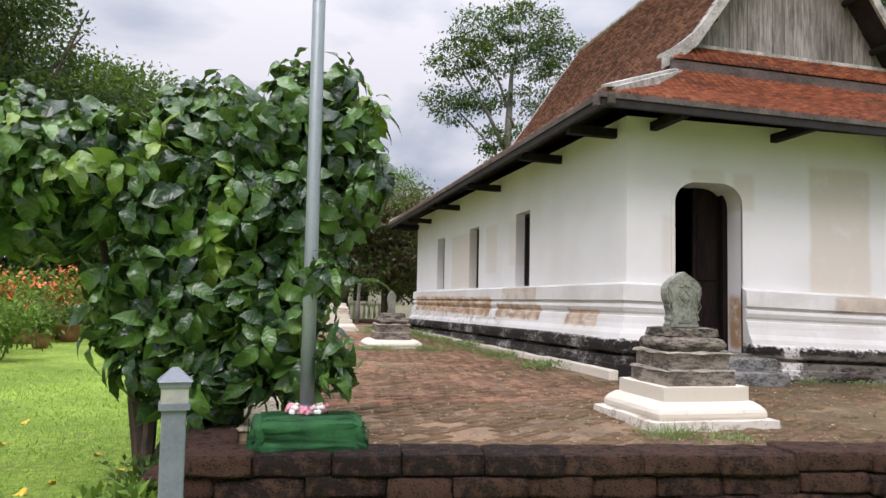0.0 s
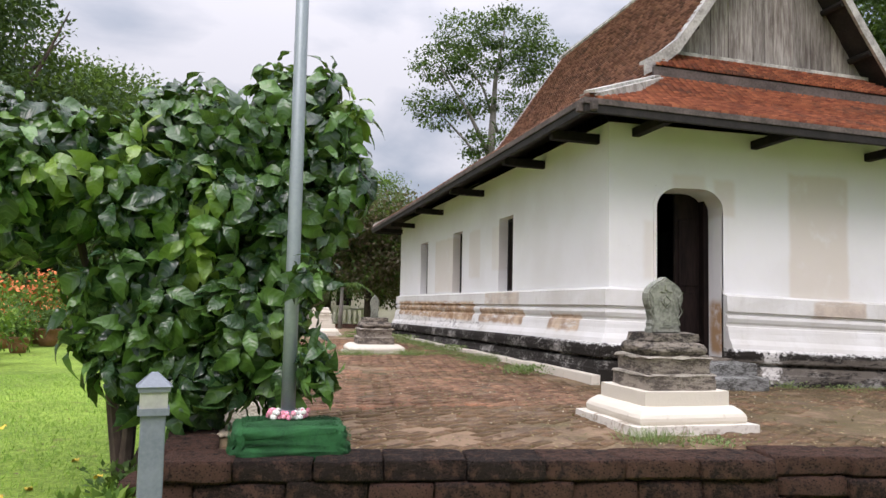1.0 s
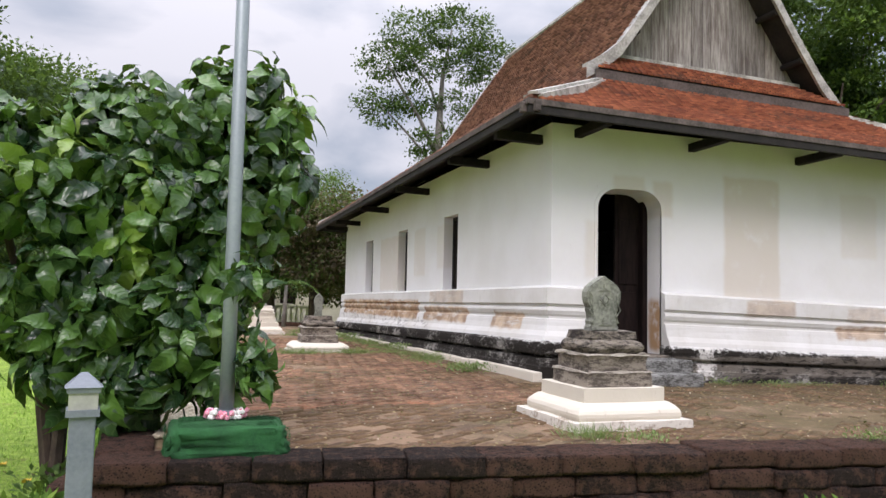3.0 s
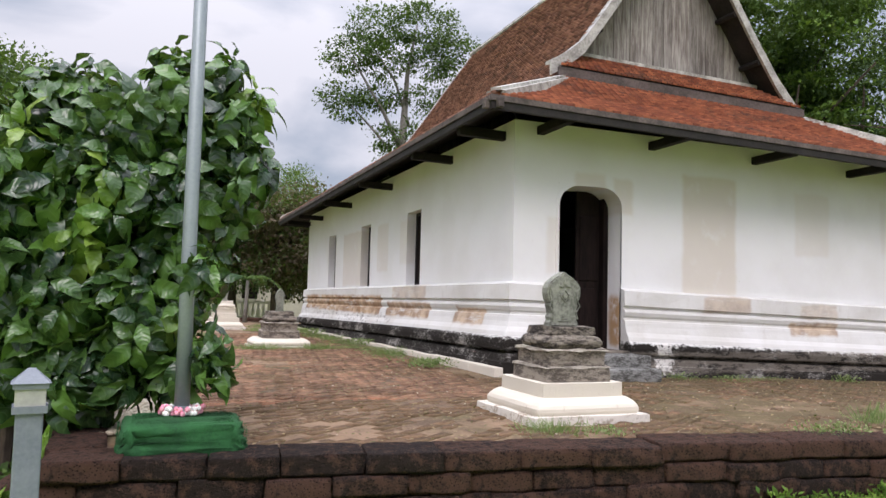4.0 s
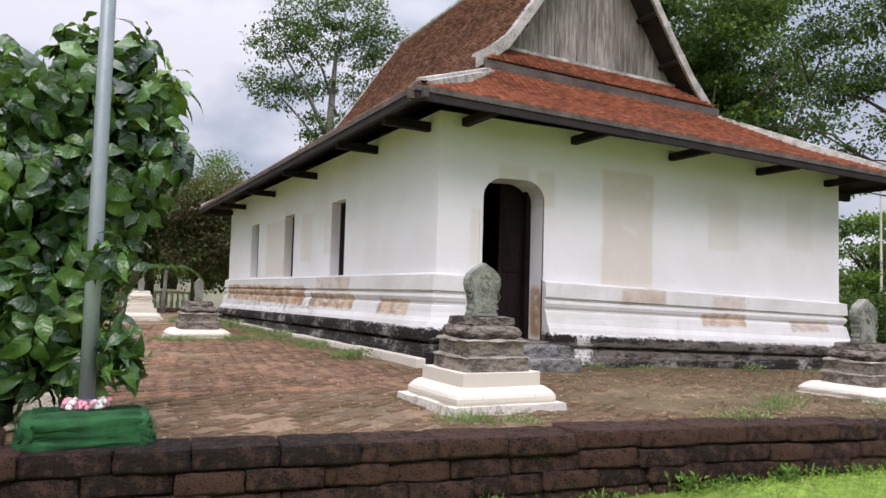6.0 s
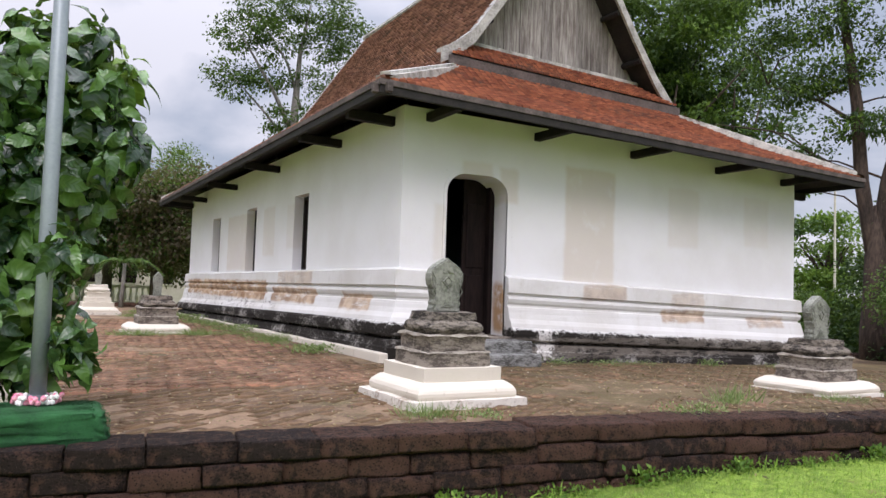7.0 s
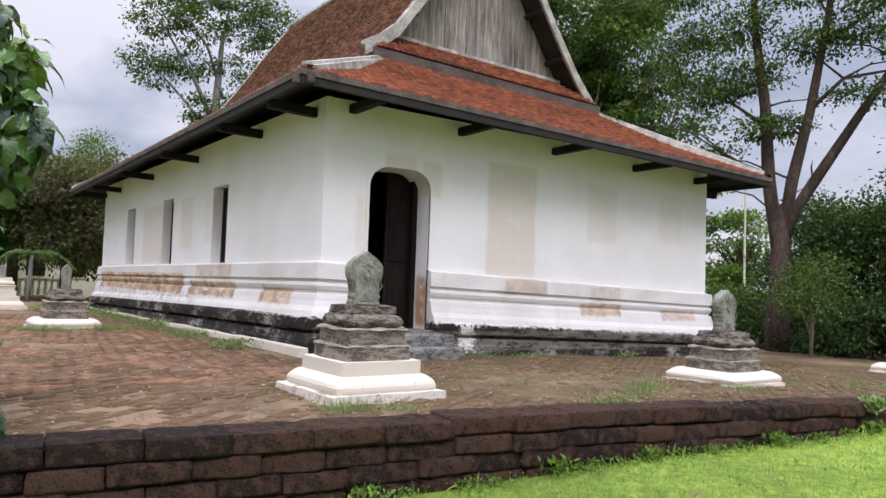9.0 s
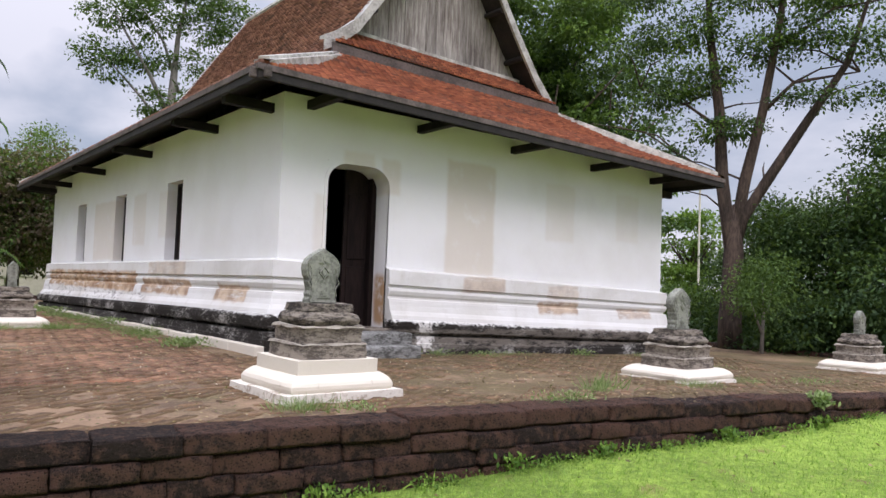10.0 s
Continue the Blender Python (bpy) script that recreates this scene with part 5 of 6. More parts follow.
def make_trees():
    r = random.Random(9)
    # tall tree behind the roof
    D = 42.0
    x, y = ray_xy(18.1, D)
    blobs = [(q[0], 0, q[1], q[2], q[2], q[3]) for q in ((-1.6, 16.5, 1.8, 1.0), (0.9, 17.0, 1.9, 1.1), (2.7, 15.7, 1.4, 1.1), (-3.3, 14.7, 1.4, 1.0), (-1.2, 14.6, 1.5, .9), (1.2, 14.7, 1.6, .9), (3.0, 13.7, 1.1, .8), (-3.6, 12.4, 1.2, .6), (-3.3, 11.4, .9, .5),
             (-1.6, 12.6, 1.3, .7), (0.8, 12.7, 1.4, .7), (2.2, 12.2, 1.0, .6), (-1.0, 10.3, .9, .6), (0.3, 10.8, .9, .5), (-0.7, 9.2, .8, .5))]
    # distance haze is put into the crown by its paler main leaf
    tree("rain_tree", (x, y, -0.4), [(0, 0, 0, .42), (0, 0, 6, .34), (-0.1, 0, 10, .24), (0.1, 0, 14, .12), (0.6, 0, 17, .04)], blobs, LEAF_MID, 12500, 0.2, "tall slender tree with airy dark green crown behind the chapel", PALEBARK,
         [[(-0.05, 0, 9.4, .16), (-1.2, 0, 11.6, .11), (-3.2, 0, 14.6, .04)], [(0.3, 0, 9.5, .15), (1.6, 0, 12, .1), (3, 0, 14, .04)], [(-0.05, 0, 8.6, .1), (-1.6, 0, 10.4, .07), (-3.5, 0, 12.2, .03)], [(0.2, 0, 8.5, .1), (1.2, 0, 10.2, .07), (2.2, 0, 11.6, .03)], [(0.3, 0, 11, .1), (-0.6, 0, 13.5, .07), (-2.2, 0, 15.6, .03)], [(0.1, 0, 6.6, .09), (-0.5, 0, 7.6, .06), (-1.2, 0, 8.6, .03)]], 0.34, second=LEAF_DARK, flat=0.4, per=36)
    # mass of trees on the open side
    for az, d, h, wd, mt in ((-16.5, 34, 15, 4.2, LEAF_DARK), (-11.0, 38, 12.2, 4.0, LEAF_MID), (-6.0, 44, 10.5, 3.6, LEAF_MID), (-21, 30, 13, 4, LEAF_DARK), (-1.0, 46, 6.5, 3.5, LEAF_MID), (4.0, 48, 6.0, 3.5, LEAF_DARK)):
        x, y = ray_xy(az, d)
        bl = []
        for q in range(16):
            a, zz = r.uniform(0, 6.28), h * r.uniform(0.25, 0.92)
            rr = wd * (1.0 - 0.45 * zz / h)
            bl.append((rr * 0.6 * math.cos(a), rr * 0.6 * math.sin(a), zz, wd * r.uniform(.35, .55), wd * .45, h * r.uniform(.08, .13)))
        tree("broadleaf_tree", (x, y, -0.4), [(0, 0, 0, .4), (0, 0, h * .45, .28), (0, 0, h * .66, .06)], bl, mt, 24000, 0.24, "large leafy green tree at the edge of the lawn", BARK, grow_limbs(r, h * .3, h * .85, wd * .7, 5, .14), 0.5, second=LEAF_MID if mt is LEAF_DARK else LEAF_LIGHT)
    # trees behind the far end of the chapel
    for az, d, h, wd, mt, sec in ((8.8, 27, 4.9, 2.2, LEAF_RED, LEAF_MID), (11.0, 48, 9.2, 2.6, LEAF_LIGHT, LEAF_MID), (5.6, 29, 5.3, 2.4, LEAF_DARK, LEAF_MID), (12.0, 31, 4.8, 2.2, LEAF_RED, LEAF_DARK), (2.0, 31, 5.2, 2.6, LEAF_DARK, LEAF_MID)):
        x, y = ray_xy(az, d)
        bl = [(wd * r.uniform(-.6, .6), wd * r.uniform(-.5, .5), h * r.uniform(.35, .9), wd * r.uniform(.35, .5), wd * .45, h * r.uniform(.1, .16)) for q in range(14)]
        tree("garden_tree", (x, y, -0.3), [(0, 0, 0, .2), (0, 0, h * .5, .15), (0, 0, h * .9, .04)], bl, mt, 17000, 0.15, "leafy garden tree with green and reddish foliage", BARK, grow_limbs(r, h * .3, h * .9, wd * .6, 4, .08), 0.38, second=sec)
    # big forked tree on the far side
    D = 17.6
    k = D / 24.0
    x, y = ray_xy(59.8, D)
    ux, uy = math.cos(radians(59.8)), -math.sin(radians(59.8))
    def rel(s, z, rad, f=0.0):
        return (s * ux * k, s * uy * k, z * k, rad * k * 0.8)
    trunk = [rel(0, -0.3, .50), rel(-.05, .8, .41), rel(0, 1.8, .38), rel(.02, 2.8, .36), rel(.04, 3.6, .27), rel(.05, 4.3, .10)]
    limbs = [[rel(-.04, 2.6, .20), rel(-.14, 3.6, .25), rel(-.33, 5.0, .245), rel(-.45, 7.2, .2), rel(-.75, 9.5, .15), rel(-.9, 12, .07)], [rel(.04, 2.7, .18), rel(.12, 3.8, .22), rel(.3, 5.0, .22), rel(.75, 7.0, .17), rel(1.2, 9.8, .13), rel(1.5, 12.5, .05)],
             [rel(.08, 2.9, .17), rel(.27, 3.9, .21), rel(.85, 4.9, .205), rel(2.0, 6.8, .16), rel(3.0, 8.4, .12), rel(3.6, 10.5, .05)], [rel(.7, 7.0, .09), rel(1.6, 7.9, .07), rel(3.3, 8.1, .03)], [rel(-.4, 6.6, .08), rel(-1.4, 7.4, .05), rel(-2.8, 8.0, .02)], [rel(1.2, 9.0, .08), rel(2.6, 10, .05), rel(4.4, 10.2, .02)], [rel(-.35, 5.2, .05), rel(-1.4, 5.7, .03), rel(-2.4, 5.2, .015)]]
    twigs = []
    for q in range(26):
        l = limbs[q % 7]
        a0 = l[1 + q % (len(l) - 1)]
        dx, up_z = r.uniform(-1.9, 1.9), r.uniform(0.1, 1.0)
        sx, sy = dx * ux, dx * uy
        twigs.append([(a0[0], a0[1], a0[2], .028), (a0[0] + sx * .4, a0[1] + sy * .4 + .2, a0[2] + up_z * .7, .018), (a0[0] + sx, a0[1] + sy + .4, a0[2] + up_z, .007)])
    bl = [rel(s, z, w)[:3] + (w * k * .78, w * k * .78, h * k * .7) for s, z, w, h in ((-2.3, 7.8, 1.3, .6), (-1.6, 9.6, 1.5, .7), (-.2, 6.6, 1.0, .5), (.8, 9.0, 1.1, .6), (2.2, 7.4, 1.0, .4), (3.6, 8.8, 1.2, .6), (2.8, 10.6, 1.6, .7), (-.5, 11.5, 1.8, .8), (4.0, 6.0, .9, .4), (-1.9, 5.9, .9, .35), (4.6, 7.6, 1, .4), (1.2, 12.2, 1.8, .8), (-2.9, 11, 1.3, .7), (-1.0, 8.2, 1.2, .5), (1.9, 9.4, 1.1, .5), (5.2, 9.6, 1.3, .6), (-3.2, 9.2, 1.1, .5), (0.4, 10.6, 1.3, .5))]
    # dark leaves hold the crown's backlit shade, bright ones its lit patches
    tree("forked_tree", (x, y, -0.3), trunk, bl, LEAF_DARK, 26000, 0.095, "big tree with forked brown trunk and feathery leaves", TRUNKBARK, limbs + twigs, 0.30, second=LEAF_LIGHT, flat=0.15, per=64)
    # dense crowns behind the gable and the shrubbery
    for az, d, h, wd, mt, n in ((46, 30, 13.5, 4.2, LEAF_MID, 15000), (50.6, 31, 11.5, 3.2, LEAF_DARK, 6000), (40, 36, 14, 4.0, LEAF_DARK, 10000), (43.3, 31, 14.5, 3.8, LEAF_MID, 10000), (49, 38, 14, 3.6, LEAF_DARK, 3000), (57, 44, 6.0, 2.2, LEAF_LIGHT, 3500)):
        x, y = ray_xy(az, d)
        bl = [(wd * r.uniform(-.7, .7), wd * r.uniform(-.6, .6), h * r.uniform(.3, .95), wd * r.uniform(.2, .34), wd * .3, h * r.uniform(.03, .055)) for q in range(30)]
        tree("shade_tree", (x, y, -0.4), [(0, 0, 0, .35), (0, 0, h * .4, .25), (0, 0, h * .68, .05)], bl, mt, int(n * 1.6), 0.22, "tall shade tree with layered green foliage", BARK, grow_limbs(r, h * .25, h * .78, wd * .8, 9, .12), 0.42, second=LEAF_LIGHT, flat=0.3, per=60)
    for az, d, h, wd, mt in ((63.6, 19, 3.2, 1.4, LEAF_DARK), (67.0, 18.5, 4.2, 1.7, LEAF_DARK), (70.5, 18, 5.0, 1.8, LEAF_DARK), (60.5, 22, 2.2, 1.4, LEAF_DARK), (57.0, 21.5, 1.5, 1.4, LEAF_MID), (54.0, 22, 1.6, 1.4, LEAF_MID), (75, 18, 5.4, 2.0, LEAF_DARK), (66, 24, 4.6, 2.6, LEAF_DARK), (72.5, 21, 5.8, 2.2, LEAF_DARK), (61.5, 19.5, 1.4, 1.2, LEAF_DARK), (65.5, 17.5, 1.3, 1.2, LEAF_DARK)):
        x, y = ray_xy(az, d)
        bl = [(wd * r.uniform(-.7, .7), wd * r.uniform(-.6, .6), h * r.uniform(.08, .9), wd * r.uniform(.35, .5), wd * .4, h * r.uniform(.1, .2)) for q in range(11)]
        s = tree("tall_shrub", (x, y, -0.3), [(0, 0, 0, .1), (0, 0, h * .5, .07), (0, 0, h * .85, .02)], bl, mt, 11000, 0.11, "dense dark green shrub at the terrace edge", BARK, grow_limbs(r, h * .1, h * .8, wd * .6, 4, .04), 0.28, second=LEAF_MID if mt is LEAF_DARK else LEAF_LIGHT)
        tagged(s, category="shrub")
    x, y = ray_xy(61.8, 16)
    s = tree("sapling", (x, y, -0.25), [(0, 0, 0, .04), (0.05, 0, .7, .03), (0, 0, 1.5, .01)], [(0, 0, 1.3, .55, .5, .35), (.3, 0, 1.7, .4, .4, .25), (-.35, 0, 1.0, .35, .4, .2)], LEAF_MID, 3600, 0.075, "small sapling with sparse leaves by the terrace", PALEBARK, [[(0, 0, .4, .025), (-.3, 0, .8, .015), (-.45, 0, 1.1, .005)], [(0, 0, .5, .025), (.25, 0, .9, .015), (.4, 0, 1.4, .005)]], 0.2)


noni_bush()
make_trees()


# ---- garden, far things ----
def leafy(name, x, y, z, blobs, mat, n, leaf, label, category, droop=0.2, extra=(), clump=0.1):
    """A small plant: stems and leaves in clumps, flowers if given."""
    t = tagged(empty(name, x, y, z), label, category)
    r = random.Random(int(abs(x * 100 + y * 10)))
    for k in range(4):
        b = blobs[k % len(blobs)]
        bm = bmesh.new()
        tube(bm, [(r.uniform(-.05, .05), r.uniform(-.05, .05), 0), (b[0] * .5, b[1] * .5, b[2] * .6), (b[0], b[1], b[2])], [0.014, 0.01, 0.004], 5)
        part("stem", bm, BARK, t)
    for mt, cnt, nm, sz in ((mat, n, "foliage", leaf),) + tuple(extra):
        c, d = blob_points(blobs, max(1, cnt // 8), 0.55 if nm == "foliage" else 0.95)
        if nm != "foliage":
            c = c[c[:, 2] > np.median(c[:, 2])]
            d = d[:len(c)]
        m = len(c)
        p = np.repeat(c, 8, 0) + rng.normal(0, clump, (m * 8, 3))
        p[:, 2] = np.maximum(p[:, 2], 0.02)
        dd = np.repeat(d, 8, 0) + rng.normal(0, 0.6, (m * 8, 3)) + np.array((0, 0, -droop))
        up = np.array((0, 0, 1.0)) + rng.normal(0, 0.5, (m * 8, 3))
        me = stamped(nm, CARD_V, CARD_F, p, frames_from(dd, up), rng.uniform(0.7, 1.3, m * 8) * sz, mt)
        tagged(part(nm, me, mt, t), kind="stuff")
    return t


def plant_pot(x, y, s, label):
    z = lawn_z(x, y)
    t = tagged(empty("plant_pot", x, y, z), label, "plant pot", "pots on the lawn")
    bm = bmesh.new()
    prof = [(0.15, 0.0), (0.2, 0.16), (0.23, 0.3), (0.25, 0.31), (0.25, 0.35), (0.21, 0.35), (0.19, 0.29)]
    rings = [[bm.verts.new((s * r * math.cos(k * math.pi / 9), s * r * math.sin(k * math.pi / 9), s * h)) for k in range(18)] for r, h in prof]
    for a, b in zip(rings, rings[1:]):
        for k in range(18):
            bm.faces.new((a[k], a[(k + 1) % 18], b[(k + 1) % 18], b[k]))
    bm.faces.new(rings[0][::-1])
    part("bowl", bm, POT, t, smooth=True)
    bm = bmesh.new()
    tube(bm, [(0, 0, s * 0.24), (0, 0, s * 0.295)], [s * 0.19, s * 0.195], 18)
    part("potting_soil", bm, SOIL, t)
    return z + s * 0.295


def make_garden():
    r = random.Random(21)
    for x, y, s, lab in ((-8.75, 6.7, 1.15, "leafy bright green shrub beside the lawn pots"), (-9.9, 8.3, 1.5, "rounded yellow-green shrub on the lawn"), (-10.0, 6.3, 1.1, "low bright green shrub on the lawn")):
        bl = [(r.uniform(-.5, .5) * s, r.uniform(-.4, .4) * s, s * r.uniform(.25, .75), .42 * s, .4 * s, .28 * s) for q in range(6)]
        leafy("garden_shrub", x, y, lawn_z(x, y), bl, LEAF_LIGHT, 2600, 0.09, lab, "shrub")
    for x, y, s in ((-8.8, 9.4, 0.95), (-8.85, 12.0, 1.2), (-9.6, 11.0, 1.1), (-9.35, 13.2, 1.2)):
        top = plant_pot(x, y, s, "terracotta plant pot on the lawn")
        bl = [(r.uniform(-.15, .15) * s, r.uniform(-.15, .15) * s, s * r.uniform(.15, .5), .25 * s, .25 * s, .18 * s) for q in range(4)]
        leafy("potted_plant", x, y, top, bl, LEAF_MID, 700, 0.1, "small green plant with orange flowers in a pot", "plant", extra=((FLOWER, 160, "flowers", 0.07),))
    for az, d, s in ((-16.5, 22, 1.9), (-14.2, 24, 1.7), (-18.5, 21, 1.8)):
        x, y = ray_xy(az, d)
        bl = [(r.uniform(-.6, .6) * s, r.uniform(-.4, .4) * s, s * r.uniform(.3, .8), .4 * s, .4 * s, .22 * s) for q in range(7)]
        leafy("ixora_shrub", x, y, lawn_z(x, y), bl, LEAF_LIGHT, 3200, 0.14, "flowering shrub with orange flower heads", "shrub", extra=((FLOWER, 1300, "flowers", 0.14),))
    # hedge and undergrowth that close the lawn
    for az, d, h, wd, mt in ((-24, 24, 3.2, 2.4, LEAF_DARK), (-20, 29, 3.6, 2.8, LEAF_DARK), (-15.5, 31, 3.4, 2.8, LEAF_DARK), (-11.5, 33, 3.6, 2.8, LEAF_DARK), (-7.5, 36, 3.6, 3.0, LEAF_DARK), (-3.5, 38, 4.0, 3.2, LEAF_DARK), (0.5, 38, 4.2, 3.2, LEAF_RED), (4.2, 40, 4.6, 3.0, LEAF_RED), (7.5, 42, 4.8, 3, LEAF_RED), (10.5, 43, 4.8, 3, LEAF_RED)):
        x, y = ray_xy(az, d)
        bl = [(wd * r.uniform(-.7, .7), wd * r.uniform(-.5, .5), h * r.uniform(.1, .9), wd * r.uniform(.3, .45), wd * .4, h * r.uniform(.1, .16)) for q in range(12)]
        s = tree("undergrowth_shrub", (x, y, -0.4), [(0, 0, 0, .1), (0, 0, h * .5, .06), (0, 0, h * .8, .02)], bl, mt, 8000, 0.19, "dense dark shrub below the trees", BARK, grow_limbs(r, h * .1, h * .8, wd * .6, 4, .05), 0.3, second=LEAF_MID)
        tagged(s, category="shrub")
    for k in range(17):
        x, y = 11.75 + 0.25 * math.sin(k * 1.9), -6.8 + k * 0.8
        s = r.uniform(0.8, 1.15)
        bl = [(r.uniform(-.5, .5) * s, r.uniform(-.4, .4) * s, s * r.uniform(.1, .6), .4 * s, .35 * s, .22 * s) for q in range(5)]
        leafy("low_shrub", x, y, lawn_z(x, y), bl, LEAF_DARK, 1800, 0.1, "low dark green shrub beyond the terrace kerb", "shrub")
    # small palm
    x, y = ray_xy(6.6, 24)
    z = 0.0 if y < BACK_Y else lawn_z(x, y)
    p = tagged(empty("palm", x, y, z), "small palm with arching fronds and pale trunk", "palm")
    bm = bmesh.new()
    tube(bm, [(0, 0, 0), (0.03, 0, .6), (0.05, 0, 1.3)], [0.075, 0.06, 0.05], 9)
    part("trunk", bm, PALEBARK, p, smooth=True)
    for k in range(10):
        a = k * 0.63
        ln = r.uniform(0.9, 1.2)
        pts = [Vector((0.05 + math.cos(a) * ln * f, math.sin(a) * ln * f, 1.3 + 0.9 * f - 1.25 * f * f)) for f in (0, .2, .4, .6, .8, 1.0)]
        bm = bmesh.new()
        tube(bm, [q[:] for q in pts], [0.014, .012, .01, .008, .006, .003], 5)
        for i in range(26):
            f = 0.15 + 0.85 * i / 26
            j = min(int(f * 5), 4)
            c = pts[j].lerp(pts[j + 1], f * 5 - j)
            for sg in (-1, 1):
                sd = Vector((-math.sin(a), math.cos(a), 0)) * sg * 0.26 * (1.1 - f * .6) + Vector((math.cos(a) * .1, math.sin(a) * .1, -.1))
                w = Vector((math.cos(a), math.sin(a), 0)) * 0.012
                bm.faces.new([bm.verts.new(q) for q in (c - w, c + w, c + sd)])
        part("frond", bm, LEAF_MID, p)


def make_far_house():
    x, y = ray_xy(9.6, 36.0)
    h = tagged(empty("far_house", x, y, -0.35, -8), "cream rendered house with dark windows and balustrade", "house")
    part("wall", boxbm(-4.2, 0, 0, 2.6, 4, 2.4), CREAM, h)
    part("roof", prism(bmesh.new(), [(-0.6, 2.4), (2.0, 3.2), (4.6, 2.4)], lambda u, v, d: (d, u, v), -4.7, 3.1), DARKWOOD, h)
    for k in range(4):
        w = part("window", boxbm(-3.6 + k * 1.5, -0.06, 0.95, -2.75 + k * 1.5, -0.01, 2.2), CREAM, h)
        part("pane", boxbm(-3.53 + k * 1.5, -0.08, 1.02, -2.82 + k * 1.5, -0.065, 2.13), DOORWOOD, w)
    b = tagged(empty("balustrade", x - 3.3, y - 2.6, -0.3, -8), "cream concrete balustrade before the house", "balustrade")
    part("top_rail", boxbm(-2.4, -0.1, 0.78, 2.4, 0.1, 0.9, bevel=0.01), CREAM, b)
    part("bottom_rail", boxbm(-2.4, -0.1, 0.0, 2.4, 0.1, 0.25, bevel=0.01), CREAM, b)
    bm = bmesh.new()
    tube(bm, [(0, 0, .25), (0, 0, .36), (0, 0, .46), (0, 0, .62), (0, 0, .78)], [.05, .075, .07, .035, .05], 8)
    me = mesh_of("baluster", bm, CREAM)
    for k in range(22):
        ob = new("baluster", me)
        ob.matrix_basis = pose(-2.3 + k * 0.22, 0, 0)
        ob.parent = b
    # mast seen beyond the chapel
    x, y = ray_xy(57.4, 40)
    m = tagged(empty("mast", x, y, -0.3), "thin pale pole standing among the trees", "pole")
    bm = bmesh.new()
    tube(bm, [(0, 0, 0), (0, 0, 7.5)], [0.06, 0.045], 8)
    part("shaft", bm, CREAM, m)
    # dark blue fence between the trees
    x, y = ray_xy(-13.5, 30)
    f = tagged(empty("sheet_fence", x, y, -0.38, 12), "dark blue metal sheet fence behind the flowers", "fence")
    for k in range(8):
        part("panel", boxbm(-4 + k, -0.015, 0.05, -3.02 + k, 0.015, 1.35), BLUE, f)
        part("post", boxbm(-4.04 + k, 0.02, 0, -3.98 + k, 0.08, 1.4), DARKWOOD, f)


def blades(n, xs, ys, zf, lo, hi, keep):
    x, y = rng.uniform(*xs, n), rng.uniform(*ys, n)
    k = np.array([keep(a, b) for a, b in zip(x, y)])
    x, y = x[k], y[k]
    z = np.array([zf(a, b) for a, b in zip(x, y)])
    m = len(x)
    d = np.stack([rng.normal(0, .5, m), rng.normal(0, .5, m), np.ones(m)], 1)
    up = rng.normal(0, 1, (m, 3))
    up[:, 2] = 0.1
    return np.stack([x, y, z - 0.004], 1), frames_from(d, up), rng.uniform(lo, hi, m)


BLADE_V = np.array([(-0.09, 0, 0), (0.09, 0, 0), (0.05, 0.6, 0.08), (0, 1, 0.3), (-0.05, 0.6, 0.08)])
BLADE_F = np.array([(0, 1, 2), (0, 2, 4), (4, 2, 3)])


def make_grass():
    sets = [blades(46000, (-2.6, 7.5), (-7.4, -4.0), lawn_z, 0.018, 0.042, lambda a, b: front_y(a) - 2.2 < b < front_y(a) - 0.01),
            blades(42000, (-9.5, -4.68), (-5.5, 5.0), lawn_z, 0.02, 0.05, lambda a, b: a > -7.5 or b > -1),
            blades(2600, (-2.6, 7.5), (-6, -4.0), lawn_z, 0.05, 0.11, lambda a, b: front_y(a) - 0.16 < b < front_y(a) - 0.01 and math.sin(a * 3.1) + math.sin(a * 7.7) > 0.1),
            blades(2500, (-4.95, -4.66), (-4.6, 2.0), lawn_z, 0.06, 0.14, lambda a, b: True)]
    p, a, s = (np.concatenate([q[i] for q in sets]) for i in range(3))
    ob = new("grass", stamped("grass", BLADE_V, BLADE_F, p, a, s, GRASS))
    tagged(ob, "short bright green lawn grass blades", "grass", kind="stuff")


def weed(x, y, r, h, n, label, mat=None, z=None, leafy_kind=False):
    z = terrace_z(x, y) if z is None else z
    t = tagged(empty("weed_tuft", x, y, z - 0.006), label, "weed", "weeds on the terrace")
    n = int(n * 1.7)
    px, py = rng.normal(0, r / 2, n), rng.normal(0, r / 2.6, n)
    d = np.stack([px * 2.5 + rng.normal(0, .45, n), py * 2.5 + rng.normal(0, .45, n), np.ones(n)], 1)
    up = rng.normal(0, 1, (n, 3))
    p = np.stack([px, py, np.zeros(n)], 1)
    if leafy_kind:
        p[:, 2] = rng.uniform(0, h * 0.7, n)
        me = stamped("weed_leaves", CARD_V, CARD_F, p, frames_from(d + rng.normal(0, .8, (n, 3)), up + np.array((0, 0, 1.5))), rng.uniform(.35, 1, n) * h * 0.38, mat or WEED)
    else:
        me = stamped("weed_leaves", BLADE_V * np.array((0.32, 1, 1)), BLADE_F, p, frames_from(d, up), rng.uniform(.3, 1, n) * h, mat or WEED)
    tagged(part("weed_leaves", me, WEED, t), kind="stuff")


